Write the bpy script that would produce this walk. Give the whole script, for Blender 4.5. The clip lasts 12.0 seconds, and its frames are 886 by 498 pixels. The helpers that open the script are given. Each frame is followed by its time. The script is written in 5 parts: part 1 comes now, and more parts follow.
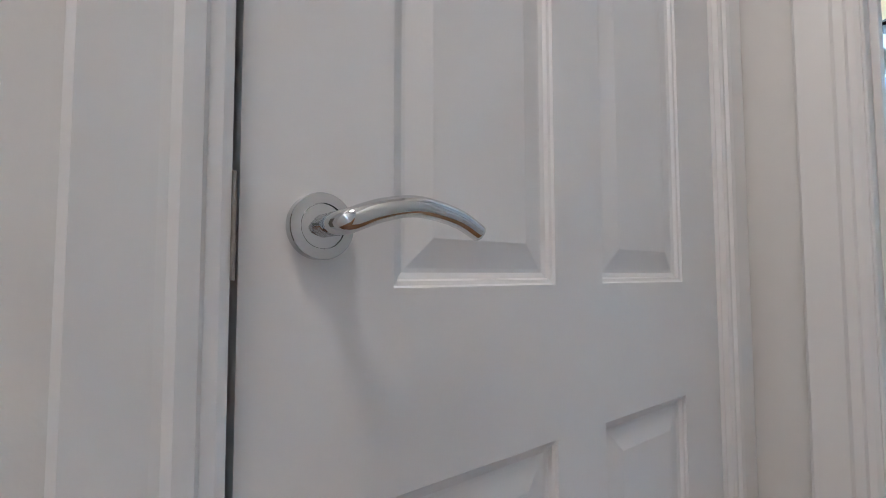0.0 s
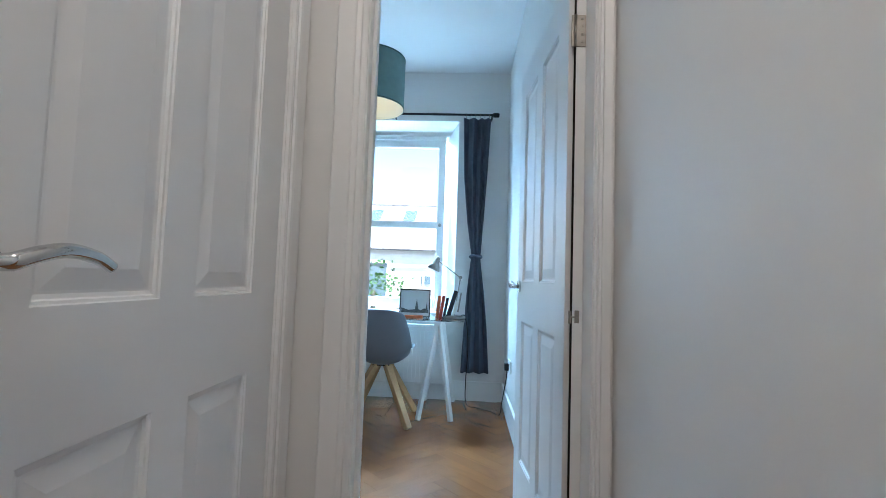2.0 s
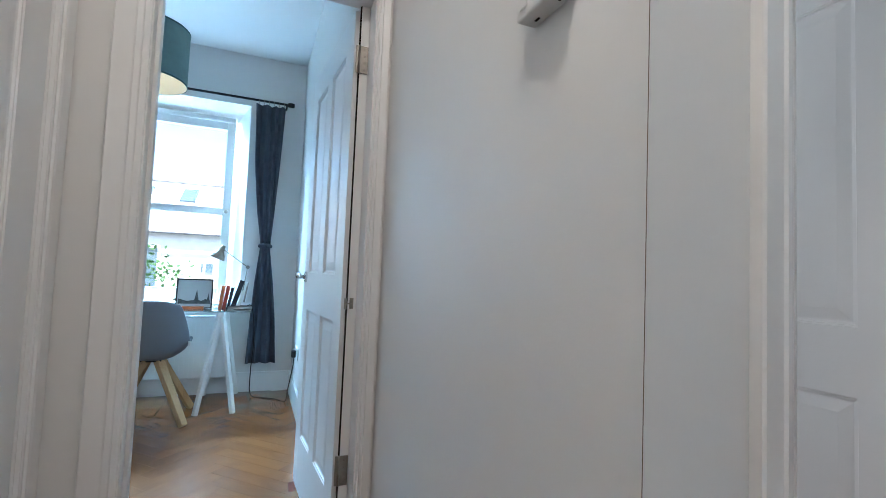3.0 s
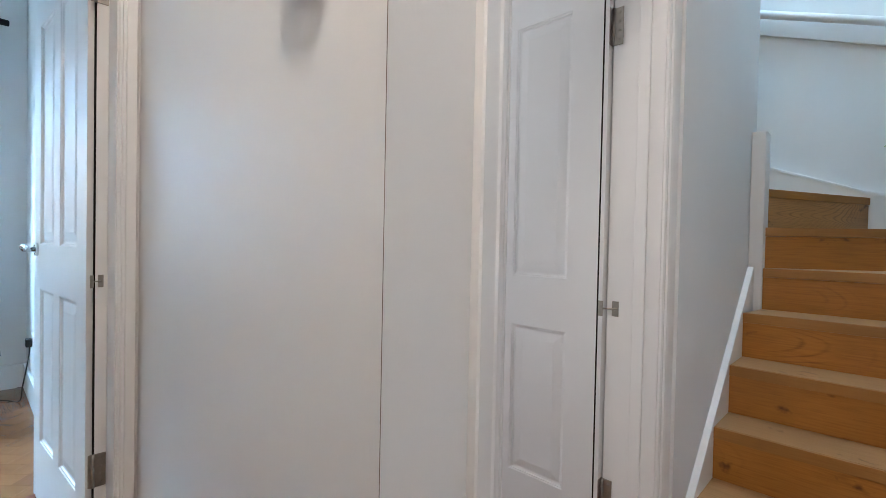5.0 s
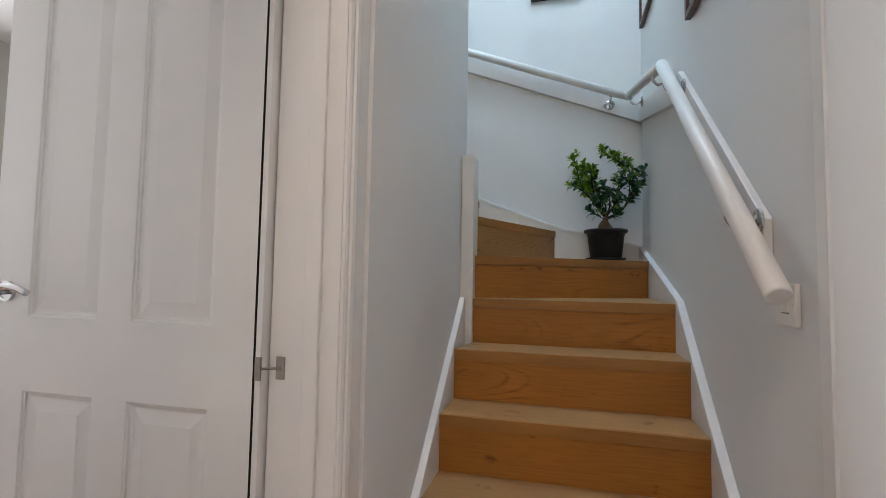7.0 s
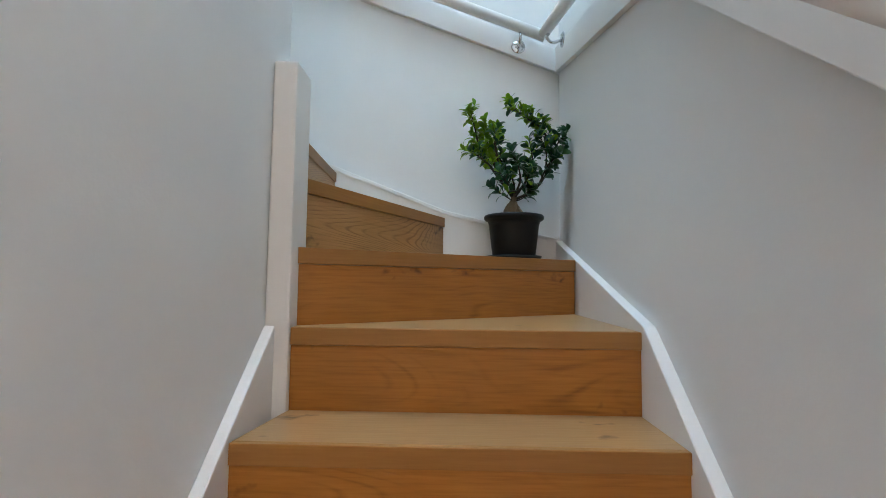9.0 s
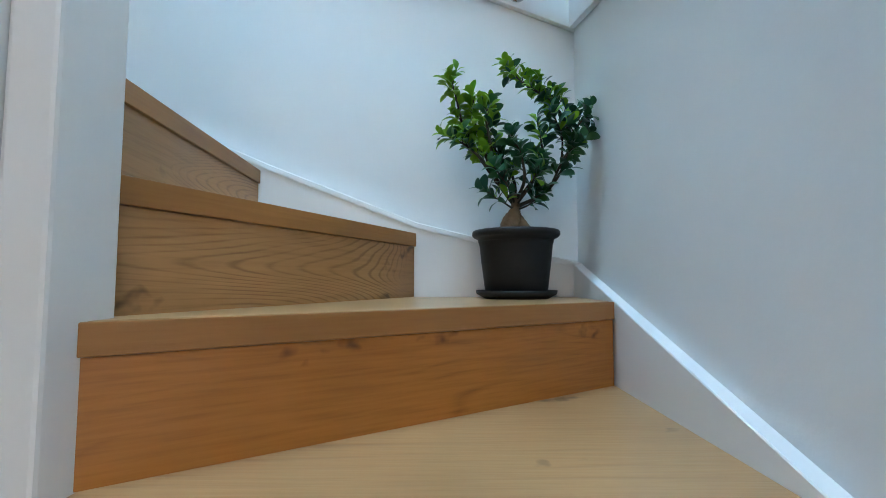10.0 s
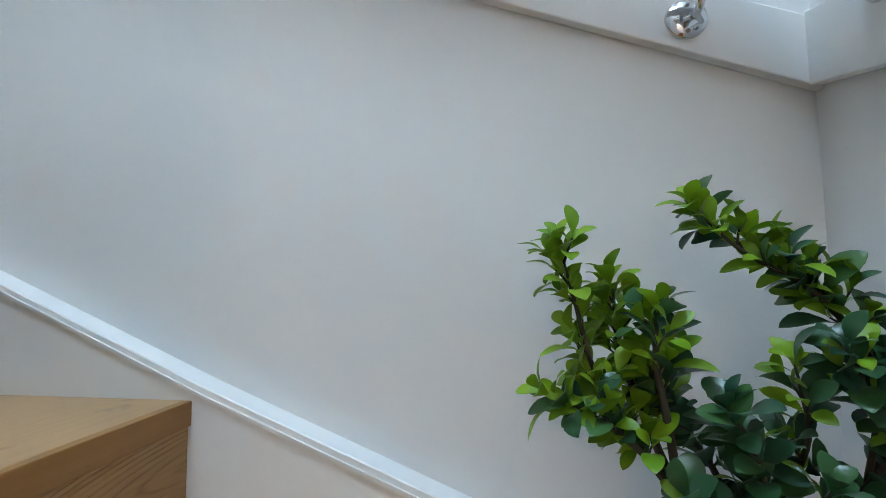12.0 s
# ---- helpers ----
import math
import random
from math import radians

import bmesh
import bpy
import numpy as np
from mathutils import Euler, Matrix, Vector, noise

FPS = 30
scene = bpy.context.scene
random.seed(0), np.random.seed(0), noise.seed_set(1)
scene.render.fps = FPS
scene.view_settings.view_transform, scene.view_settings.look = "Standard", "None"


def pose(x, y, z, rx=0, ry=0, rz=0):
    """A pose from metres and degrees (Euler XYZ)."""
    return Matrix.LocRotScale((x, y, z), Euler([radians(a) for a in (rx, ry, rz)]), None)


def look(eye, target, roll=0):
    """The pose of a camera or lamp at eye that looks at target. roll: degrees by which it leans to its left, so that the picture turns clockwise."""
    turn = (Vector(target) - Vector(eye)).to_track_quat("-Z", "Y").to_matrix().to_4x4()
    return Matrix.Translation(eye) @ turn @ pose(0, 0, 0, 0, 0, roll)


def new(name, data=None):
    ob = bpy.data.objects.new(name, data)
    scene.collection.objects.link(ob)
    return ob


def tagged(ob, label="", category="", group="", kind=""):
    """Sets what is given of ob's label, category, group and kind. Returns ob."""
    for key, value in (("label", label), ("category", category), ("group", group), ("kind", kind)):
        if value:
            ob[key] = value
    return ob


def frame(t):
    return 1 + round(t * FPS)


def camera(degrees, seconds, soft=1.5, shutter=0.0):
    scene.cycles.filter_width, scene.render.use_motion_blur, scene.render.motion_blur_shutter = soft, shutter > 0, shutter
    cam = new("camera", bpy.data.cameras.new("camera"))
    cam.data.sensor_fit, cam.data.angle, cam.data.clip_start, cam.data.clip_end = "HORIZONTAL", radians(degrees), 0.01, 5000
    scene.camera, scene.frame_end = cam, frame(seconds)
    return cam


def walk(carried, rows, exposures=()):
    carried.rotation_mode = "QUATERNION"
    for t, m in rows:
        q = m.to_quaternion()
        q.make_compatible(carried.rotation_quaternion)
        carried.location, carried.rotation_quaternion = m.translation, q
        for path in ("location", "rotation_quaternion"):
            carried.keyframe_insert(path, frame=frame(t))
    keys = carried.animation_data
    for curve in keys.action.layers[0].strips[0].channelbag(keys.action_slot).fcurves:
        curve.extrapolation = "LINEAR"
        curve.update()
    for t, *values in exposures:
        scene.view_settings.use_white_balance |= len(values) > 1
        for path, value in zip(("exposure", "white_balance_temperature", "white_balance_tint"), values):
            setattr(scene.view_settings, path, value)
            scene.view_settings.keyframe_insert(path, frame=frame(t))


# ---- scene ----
cam = camera(87.7, 12.0, soft=0.75)
PATH = [
    (0, (0.858, 0.506, 0.989), (-0.376, -1.064, 1.1), -0.1),
    (0.5, (0.881, 0.51, 1.005), (-0.714, -0.69, 1.132), 0.7),
    (1, (0.943, 0.552, 1.016), (-0.856, -0.315, 1.132), 1.6),
    (1.5, (1.048, 0.619, 1.021), (-0.873, 0.074, 1.137), 2.1),
    (2, (1.144, 0.652, 1.026), (-0.849, 0.552, 1.152), 1.9),
    (2.5, (1.269, 0.672, 1.032), (-0.691, 1.051, 1.158), 2.3),
    (3, (1.376, 0.664, 1.04), (-0.475, 1.415, 1.149), 2.3),
    (3.5, (1.441, 0.672, 1.039), (-0.283, 1.68, 1.153), 2.8),
    (5.5, (1.456, 0.734, 1.071), (0.243, 2.324, 1.06), 0.4),
    (6, (1.463, 0.903, 1.043), (0.51, 2.659, 1.138), -0.1),
    (6.5, (1.448, 1.089, 1.077), (0.743, 2.958, 1.187), 0.4),
    (7, (1.414, 1.264, 1.061), (0.915, 3.197, 1.181), 1.0),
    (9, (1.416, 2.174, 1.081), (1.37, 4.168, 1.218), 0.7),
    (9.5, (1.422, 2.415, 1.097), (1.417, 4.41, 1.24), 0.4),
    (10, (1.45, 2.748, 1.204), (1.46, 4.743, 1.343), 0.0),
    (10.5, (1.423, 2.947, 1.338), (1.451, 4.944, 1.404), 0.5),
    (11, (1.436, 3.105, 1.478), (1.446, 5.101, 1.596), 0.2),
    (11.5, (1.452, 3.265, 1.611), (1.426, 5.26, 1.755), -0.8),
    (12, (1.425, 3.424, 1.713), (1.127, 5.383, 1.869), -0.6),
]
EXPO = [(0.0, 1.98, 5550, 8), (1.0, 1.75, 5150, 7), (1.5, 1.7, 5350, 5), (2.5, 1.72, 5550, 4), (3.5, 1.85, 5450, 4), (5.5, 2.15, 6100, 10), (7.0, 1.88, 6450, 12),
        (9.0, 2.43, 6300, 10), (10.0, 2.66, 5450, 4), (11.0, 2.66, 5550, 6), (11.5, 2.42, 6100, 9), (12.0, 2.31, 6350, 13)]
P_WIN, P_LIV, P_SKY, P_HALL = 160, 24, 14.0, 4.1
rows = []
for t, eye, target, roll in PATH:
    rows.append((t, look(eye, target, roll)))
walk(cam, rows, EXPO)

# ---- world and light ----
world = bpy.data.worlds.new("world")
scene.world = world
world.use_nodes = True
wn = world.node_tree.nodes
sky = wn.new("ShaderNodeTexSky")
sky.sky_type = "NISHITA"
sky.sun_disc = False
sky.sun_elevation = radians(48)
sky.sun_rotation = radians(70)
wn["Background"].inputs["Strength"].default_value = 0.15
world.node_tree.links.new(sky.outputs["Color"], wn["Background"].inputs["Color"])


def lamp(name, kind, m, energy, colour, size=0.0, size_y=0.0):
    d = bpy.data.lights.new(name, kind)
    d.energy, d.color = energy, colour
    if kind == "AREA":
        d.size = size
        if size_y:
            d.shape, d.size_y = "RECTANGLE", size_y
    elif kind == "SUN":
        d.angle = radians(size)
    else:
        d.shadow_soft_size = size
    ob = new(name, d)
    ob.matrix_world = m
    return ob


SKYBLUE = (0.48, 0.755, 1.0)
lamp("sun", "SUN", look((0, 0, 8), (-4.2, -1.5, 0)), 5.0, (1.0, 0.95, 0.86), 0.5)
lamp("office_window_sky", "AREA", look((-3.5, -0.12, 2.68), (-1.2, -0.12, 0.6)), P_WIN, SKYBLUE, 1.1, 0.5)
lamp("living_window_sky", "AREA", look((-3.0, 2.35, 1.6), (0, 2.5, 1.2)), P_LIV, (0.95, 0.97, 1.0), 0.95, 1.5)
lamp("skylight_sky", "AREA", look((1.02, 3.25, 4.72), (1.06, 3.35, 0)), P_SKY, (0.52, 0.79, 1.0), 0.95, 0.65)
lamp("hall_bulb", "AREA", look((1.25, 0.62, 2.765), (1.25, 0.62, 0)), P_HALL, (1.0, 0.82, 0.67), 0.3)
lamp("shade_bulb", "POINT", pose(-1.6, 0.03, 2.2), 0.2, (1.0, 0.8, 0.55), 0.03)
lamp("pendant_bulb", "POINT", pose(-1.5, 2.76, 2.13), 0.6, (1.0, 0.75, 0.45), 0.03)


# ---- materials ----
def mat(name, colour, rough=0.5, metal=0.0, var=0.06, scale=6.0, bump=0.0, bscale=120.0, spec=0.5, coords="Object"):
    m = bpy.data.materials.new(name)
    m.use_nodes = True
    nt = m.node_tree
    n, l = nt.nodes, nt.links
    b = n["Principled BSDF"]
    b.inputs["Roughness"].default_value = rough
    b.inputs["Metallic"].default_value = metal
    b.inputs["Specular IOR Level"].default_value = spec
    tc = n.new("ShaderNodeTexCoord")
    big = n.new("ShaderNodeTexNoise")
    big.inputs["Scale"].default_value = scale
    big.inputs["Detail"].default_value = 5.0 if var > 0.03 else 0.5
    l.new(tc.outputs[coords], big.inputs["Vector"])
    ramp = n.new("ShaderNodeValToRGB")
    c = colour
    ramp.color_ramp.elements[0].position, ramp.color_ramp.elements[1].position = 0.3, 0.7
    ramp.color_ramp.elements[0].color = (c[0] * (1 - var), c[1] * (1 - var), c[2] * (1 - var), 1)
    ramp.color_ramp.elements[1].color = (min(1, c[0] * (1 + var)), min(1, c[1] * (1 + var)), min(1, c[2] * (1 + var)), 1)
    l.new(big.outputs["Fac"], ramp.inputs["Fac"])
    l.new(ramp.outputs["Color"], b.inputs["Base Color"])
    if bump:
        fine = n.new("ShaderNodeTexNoise")
        fine.inputs["Scale"].default_value = bscale
        fine.inputs["Detail"].default_value = 3.0
        l.new(tc.outputs[coords], fine.inputs["Vector"])
        bp = n.new("ShaderNodeBump")
        bp.inputs["Strength"].default_value = bump
        bp.inputs["Distance"].default_value = 0.004
        l.new(fine.outputs["Fac"], bp.inputs["Height"])
        l.new(bp.outputs["Normal"], b.inputs["Normal"])
    if var > 0.03:
        add = n.new("ShaderNodeMath")
        add.operation = "MULTIPLY_ADD"
        add.inputs[1].default_value, add.inputs[2].default_value = 0.16, rough - 0.08
        l.new(big.outputs["Fac"], add.inputs[0])
        l.new(add.outputs[0], b.inputs["Roughness"])
    return m


def wood(name, dark, mid, light, axis="X", rough=0.42, ring=9.0, knots=True, line=0.2, along=0.9, plain=0.46, streak=0.3):
    """Oak: stretched grain, cathedral rings round a slow warp, a few knots."""
    m = bpy.data.materials.new(name)
    m.use_nodes = True
    nt = m.node_tree
    n, l = nt.nodes, nt.links
    b = n["Principled BSDF"]
    tc = n.new("ShaderNodeTexCoord")
    oi = n.new("ShaderNodeObjectInfo")
    off = n.new("ShaderNodeVectorMath")
    off.operation = "SCALE"
    off.inputs[0].default_value = (13.0, 7.0, 5.0)
    l.new(oi.outputs["Random"], off.inputs["Scale"])
    add = n.new("ShaderNodeVectorMath")
    l.new(tc.outputs["Object"], add.inputs[0])
    l.new(off.outputs["Vector"], add.inputs[1])
    mp = n.new("ShaderNodeMapping")
    s = {"X": (along, 7.0, 7.0), "Y": (7.0, along, 7.0), "Z": (7.0, 7.0, along)}[axis]
    mp.inputs["Scale"].default_value = s
    l.new(add.outputs["Vector"], mp.inputs["Vector"])
    warp = n.new("ShaderNodeTexNoise")
    warp.inputs["Scale"].default_value = 0.55
    warp.inputs["Detail"].default_value = 1.3
    warp.inputs["Distortion"].default_value = 0.35
    l.new(mp.outputs["Vector"], warp.inputs["Vector"])
    rings = n.new("ShaderNodeMath")
    rings.operation = "MULTIPLY"
    rings.inputs[1].default_value = ring
    l.new(warp.outputs["Fac"], rings.inputs[0])
    fr = n.new("ShaderNodeMath")
    fr.operation = "PINGPONG"
    fr.inputs[1].default_value = 0.5
    l.new(rings.outputs[0], fr.inputs[0])
    # thin dark late-wood lines that fade out in the plain parts of a board
    sharp = n.new("ShaderNodeMapRange")
    sharp.inputs["From Max"].default_value = line
    sharp.inputs["To Max"].default_value = 0.5
    l.new(fr.outputs[0], sharp.inputs["Value"])
    fade = n.new("ShaderNodeTexNoise")
    fade.inputs["Scale"].default_value = 3.2
    fade.inputs["Detail"].default_value = 1.0
    l.new(add.outputs["Vector"], fade.inputs["Vector"])
    fmask = n.new("ShaderNodeMapRange")
    fmask.inputs["From Min"].default_value, fmask.inputs["From Max"].default_value = plain, plain + 0.24
    l.new(fade.outputs["Fac"], fmask.inputs["Value"])
    lines = n.new("ShaderNodeMix")
    lines.inputs["A"].default_value = 0.42
    l.new(fmask.outputs["Result"], lines.inputs["Factor"])
    l.new(sharp.outputs["Result"], lines.inputs["B"])
    mp2 = n.new("ShaderNodeMapping")
    mp2.inputs["Scale"].default_value = {"X": (9, 170, 170), "Y": (170, 9, 170), "Z": (170, 170, 9)}[axis]
    l.new(add.outputs["Vector"], mp2.inputs["Vector"])
    fine = n.new("ShaderNodeTexNoise")
    fine.inputs["Scale"].default_value = 1.0
    fine.inputs["Detail"].default_value = 6.0
    l.new(mp2.outputs["Vector"], fine.inputs["Vector"])
    pore = n.new("ShaderNodeMapRange")
    pore.inputs["From Min"].default_value, pore.inputs["From Max"].default_value = 0.3, 0.66
    l.new(fine.outputs["Fac"], pore.inputs["Value"])
    mix = n.new("ShaderNodeMath")
    mix.operation = "MULTIPLY_ADD"
    mix.inputs[1].default_value = streak
    l.new(pore.outputs["Result"], mix.inputs[0])
    l.new(lines.outputs["Result"], mix.inputs[2])
    ramp = n.new("ShaderNodeValToRGB")
    e = ramp.color_ramp.elements
    e[0].position, e[1].position = 0.26, 0.76
    e[0].color, e[1].color = (*dark, 1), (*light, 1)
    k = e.new(0.54)
    k.color = (*mid, 1)
    l.new(mix.outputs[0], ramp.inputs["Fac"])
    out = ramp.outputs["Color"]
    if knots:
        vo = n.new("ShaderNodeTexVoronoi")
        vo.inputs["Scale"].default_value = 4.0
        mp3 = n.new("ShaderNodeMapping")
        mp3.inputs["Scale"].default_value = {"X": (1, 2.4, 2.4), "Y": (2.4, 1, 2.4), "Z": (2.4, 2.4, 1)}[axis]
        l.new(add.outputs["Vector"], mp3.inputs["Vector"])
        rag = n.new("ShaderNodeTexNoise")
        rag.inputs["Scale"].default_value = 22.0
        l.new(add.outputs["Vector"], rag.inputs["Vector"])
        pull = n.new("ShaderNodeVectorMath")
        pull.operation = "MULTIPLY_ADD"
        pull.inputs[1].default_value = (0.22, 0.22, 0.22)
        l.new(rag.outputs["Color"], pull.inputs[0])
        l.new(mp3.outputs["Vector"], pull.inputs[2])
        l.new(pull.outputs["Vector"], vo.inputs["Vector"])
        kr = n.new("ShaderNodeValToRGB")
        kr.color_ramp.elements[0].position, kr.color_ramp.elements[1].position = 0.05, 0.19
        kr.color_ramp.elements[0].color, kr.color_ramp.elements[1].color = (0.85, 0.85, 0.85, 1), (0, 0, 0, 1)
        l.new(vo.outputs["Distance"], kr.inputs["Fac"])
        mx = n.new("ShaderNodeMixRGB")
        mx.inputs["Color2"].default_value = (mid[0] * 0.22, mid[1] * 0.18, mid[2] * 0.2, 1)
        l.new(kr.outputs["Color"], mx.inputs["Fac"])
        l.new(out, mx.inputs["Color1"])
        out = mx.outputs["Color"]
    hv = n.new("ShaderNodeHueSaturation")
    vr = n.new("ShaderNodeMath")
    vr.operation = "MULTIPLY_ADD"
    vr.inputs[1].default_value, vr.inputs[2].default_value = 0.14, 0.68
    l.new(oi.outputs["Random"], vr.inputs[0])
    blot = n.new("ShaderNodeMath")
    blot.operation = "MULTIPLY_ADD"
    blot.inputs[1].default_value = 0.5
    l.new(fade.outputs["Fac"], blot.inputs[0])
    l.new(vr.outputs[0], blot.inputs[2])
    l.new(blot.outputs[0], hv.inputs["Value"])
    l.new(out, hv.inputs["Color"])
    l.new(hv.outputs["Color"], b.inputs["Base Color"])
    b.inputs["Roughness"].default_value = rough
    bp = n.new("ShaderNodeBump")
    bp.inputs["Strength"].default_value = 0.4
    bp.inputs["Distance"].default_value = 0.002
    l.new(mix.outputs[0], bp.inputs["Height"])
    l.new(bp.outputs["Normal"], b.inputs["Normal"])
    return m


def glass(name, tint=(1, 1, 1), rough=0.0):
    m = bpy.data.materials.new(name)
    m.use_nodes = True
    b = m.node_tree.nodes["Principled BSDF"]
    b.inputs["Base Color"].default_value = (*tint, 1)
    b.inputs["Transmission Weight"].default_value = 1.0
    b.inputs["Roughness"].default_value = rough
    b.inputs["IOR"].default_value = 1.45
    return m


def glow(name, colour, strength):
    m = bpy.data.materials.new(name)
    m.use_nodes = True
    b = m.node_tree.nodes["Principled BSDF"]
    b.inputs["Base Color"].default_value = (*colour, 1)
    b.inputs["Emission Color"].default_value = (*colour, 1)
    b.inputs["Emission Strength"].default_value = strength
    return m


M_WALL = mat("wall_paint", (0.755, 0.742, 0.722), 0.5, var=0.008, scale=1.2, bump=0.06, bscale=160, spec=0.45)
M_STAIRWALL = mat("stair_wall_paint", (0.74, 0.738, 0.73), 0.75, var=0.008, scale=1.2, bump=0.06, bscale=140, spec=0.3)
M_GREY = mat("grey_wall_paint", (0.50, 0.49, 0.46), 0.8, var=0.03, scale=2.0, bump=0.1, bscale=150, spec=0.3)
M_CEIL = mat("ceiling_paint", (0.8, 0.8, 0.79), 0.85, var=0.015, scale=2.0, bump=0.08, bscale=120, spec=0.2)
M_GLOSS = mat("white_gloss_paint", (0.78, 0.772, 0.76), 0.36, var=0.006, scale=3.0, bump=0.05, bscale=45)
M_DOOR = mat("white_satin_door", (0.77, 0.762, 0.755), 0.38, var=0.006, scale=3.0, bump=0.06, bscale=70)
M_CHROME = mat("polished_chrome", (0.62, 0.63, 0.64), 0.07, 1.0, var=0.02, scale=20)
M_STEEL = mat("brushed_steel", (0.33, 0.3, 0.265), 0.34, 1.0, var=0.12, scale=40)
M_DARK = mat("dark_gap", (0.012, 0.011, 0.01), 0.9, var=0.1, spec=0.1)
M_CRACK = mat("dirty_paint_crack", (0.15, 0.115, 0.085), 0.9, var=0.3, scale=9, spec=0.1)
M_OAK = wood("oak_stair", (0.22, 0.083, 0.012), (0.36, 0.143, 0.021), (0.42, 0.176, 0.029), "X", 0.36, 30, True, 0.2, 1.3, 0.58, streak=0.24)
# same oak for upper risers, stronger grain, bluish light mixed into its paler colour
M_OAKWILD_COOL_LIT = wood("oak_cathedral_cool_lit", (0.25, 0.126, 0.041), (0.385, 0.205, 0.07), (0.43, 0.236, 0.084), "X", 0.38, 84, True, 0.24, 1.1, 0.47, streak=0.24)
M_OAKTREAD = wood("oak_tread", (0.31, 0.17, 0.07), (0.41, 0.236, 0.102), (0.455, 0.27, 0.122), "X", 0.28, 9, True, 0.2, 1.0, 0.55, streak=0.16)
# nosing oak is darker than the treads: its shade is in the colour
M_NOSING_SHADED = wood("oak_nosing_shaded", (0.28, 0.125, 0.029), (0.32, 0.145, 0.033), (0.345, 0.16, 0.037), "X", 0.4, 3, False, streak=0.3)
M_PARQUET = wood("parquet_oak", (0.175, 0.066, 0.019), (0.21, 0.08, 0.025), (0.225, 0.087, 0.028), "X", 0.19, 6, False, streak=0.18)
M_BOARDS = wood("floor_boards", (0.13, 0.05, 0.018), (0.2, 0.085, 0.03), (0.26, 0.115, 0.045), "X", 0.26, 6, False)
M_BEECH = wood("beech_leg", (0.33, 0.185, 0.075), (0.43, 0.255, 0.11), (0.5, 0.31, 0.145), "Z", 0.4, 6, False)
M_CHAIR = mat("grey_moulded_plastic", (0.165, 0.185, 0.22), 0.4, var=0.04, bump=0.05, bscale=200)
M_CURTAIN = mat("slate_curtain", (0.088, 0.102, 0.132), 0.9, var=0.12, scale=14, bump=0.35, bscale=320, spec=0.2)
M_NAVY = mat("navy_cloth", (0.012, 0.05, 0.17), 0.9, var=0.15, scale=14, bump=0.3, bscale=300, spec=0.2)
M_BLACK = mat("black_metal", (0.012, 0.012, 0.013), 0.5, var=0.1, bump=0.05, spec=0.3)
M_POT = mat("black_plastic_pot", (0.013, 0.013, 0.014), 0.5, var=0.12, scale=18, bump=0.1, bscale=90, spec=0.3)
M_SOIL = mat("potting_soil", (0.035, 0.024, 0.015), 0.95, var=0.4, scale=60, bump=1.0, bscale=180)
M_TRUNK = mat("ficus_bark", (0.19, 0.13, 0.072), 0.7, var=0.3, scale=28, bump=0.6, bscale=120)
M_TWIG = mat("dark_twig", (0.05, 0.042, 0.025), 0.7, var=0.25, scale=40)
M_SHADE = mat("teal_fabric_shade", (0.25, 0.39, 0.385), 0.9, var=0.05, scale=30, bump=0.2, bscale=400)
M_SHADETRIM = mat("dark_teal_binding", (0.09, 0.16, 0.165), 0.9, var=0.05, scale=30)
M_SHADEIN = mat("pale_shade_lining", (0.75, 0.72, 0.62), 0.8, var=0.03)
M_PLASTIC = mat("white_plastic", (0.74, 0.73, 0.7), 0.35, var=0.02, scale=12)
M_DISPLAY = mat("grey_display", (0.16, 0.15, 0.12), 0.2, var=0.1)
M_FRAMEBLK = mat("black_frame", (0.02, 0.02, 0.02), 0.35)
M_FRAMEBRN = mat("brown_wood_frame", (0.085, 0.035, 0.022), 0.4, var=0.25, scale=30)
M_WEDGE = mat("red_brown_wedge", (0.16, 0.045, 0.022), 0.8, var=0.2, scale=40, spec=0.2)
M_PRINT = mat("print_paper", (0.62, 0.63, 0.62), 0.7, var=0.05, scale=9)
M_INK = mat("print_ink", (0.12, 0.13, 0.13), 0.8, var=0.4, scale=40)
M_RED = mat("red_book_cloth", (0.42, 0.05, 0.025), 0.7, var=0.08)
M_ORANGE = mat("orange_book_cloth", (0.6, 0.16, 0.05), 0.7, var=0.08)
M_BOOKBLK = mat("black_book_cloth", (0.025, 0.025, 0.03), 0.6, var=0.08)
M_PAGES = mat("book_pages", (0.75, 0.72, 0.64), 0.9, var=0.06, scale=90)
M_WOOL = mat("grey_blue_wool", (0.3, 0.34, 0.4), 0.95, var=0.3, scale=40, bump=0.8, bscale=150)
M_THROW = mat("white_knit", (0.72, 0.72, 0.7), 0.95, var=0.08, scale=40, bump=0.8, bscale=120)
M_STONE = mat("pale_rendered_wall", (0.8, 0.78, 0.74), 0.9, var=0.06, scale=2.0, bump=0.3, bscale=20)
M_SLATE = mat("roof_slate", (0.5, 0.5, 0.51), 0.7, var=0.3, scale=2.2)
M_COURSE = mat("slate_shadow_joint", (0.22, 0.22, 0.23), 0.8, var=0.5, scale=3)
M_HOUSEGLASS = mat("house_window_glass", (0.12, 0.17, 0.2), 0.08, var=0.2)
M_GROUND = mat("street_ground", (0.07, 0.07, 0.068), 0.9, var=0.2, scale=0.6, bump=0.3, bscale=14)
M_BULB = glow("bulb_glow", (1.0, 0.82, 0.55), 1.5)
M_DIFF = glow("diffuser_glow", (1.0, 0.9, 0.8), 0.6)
M_GLASS = glass("clear_glass")
M_DESKGLASS = glass("desk_glass", (0.86, 0.96, 0.94))


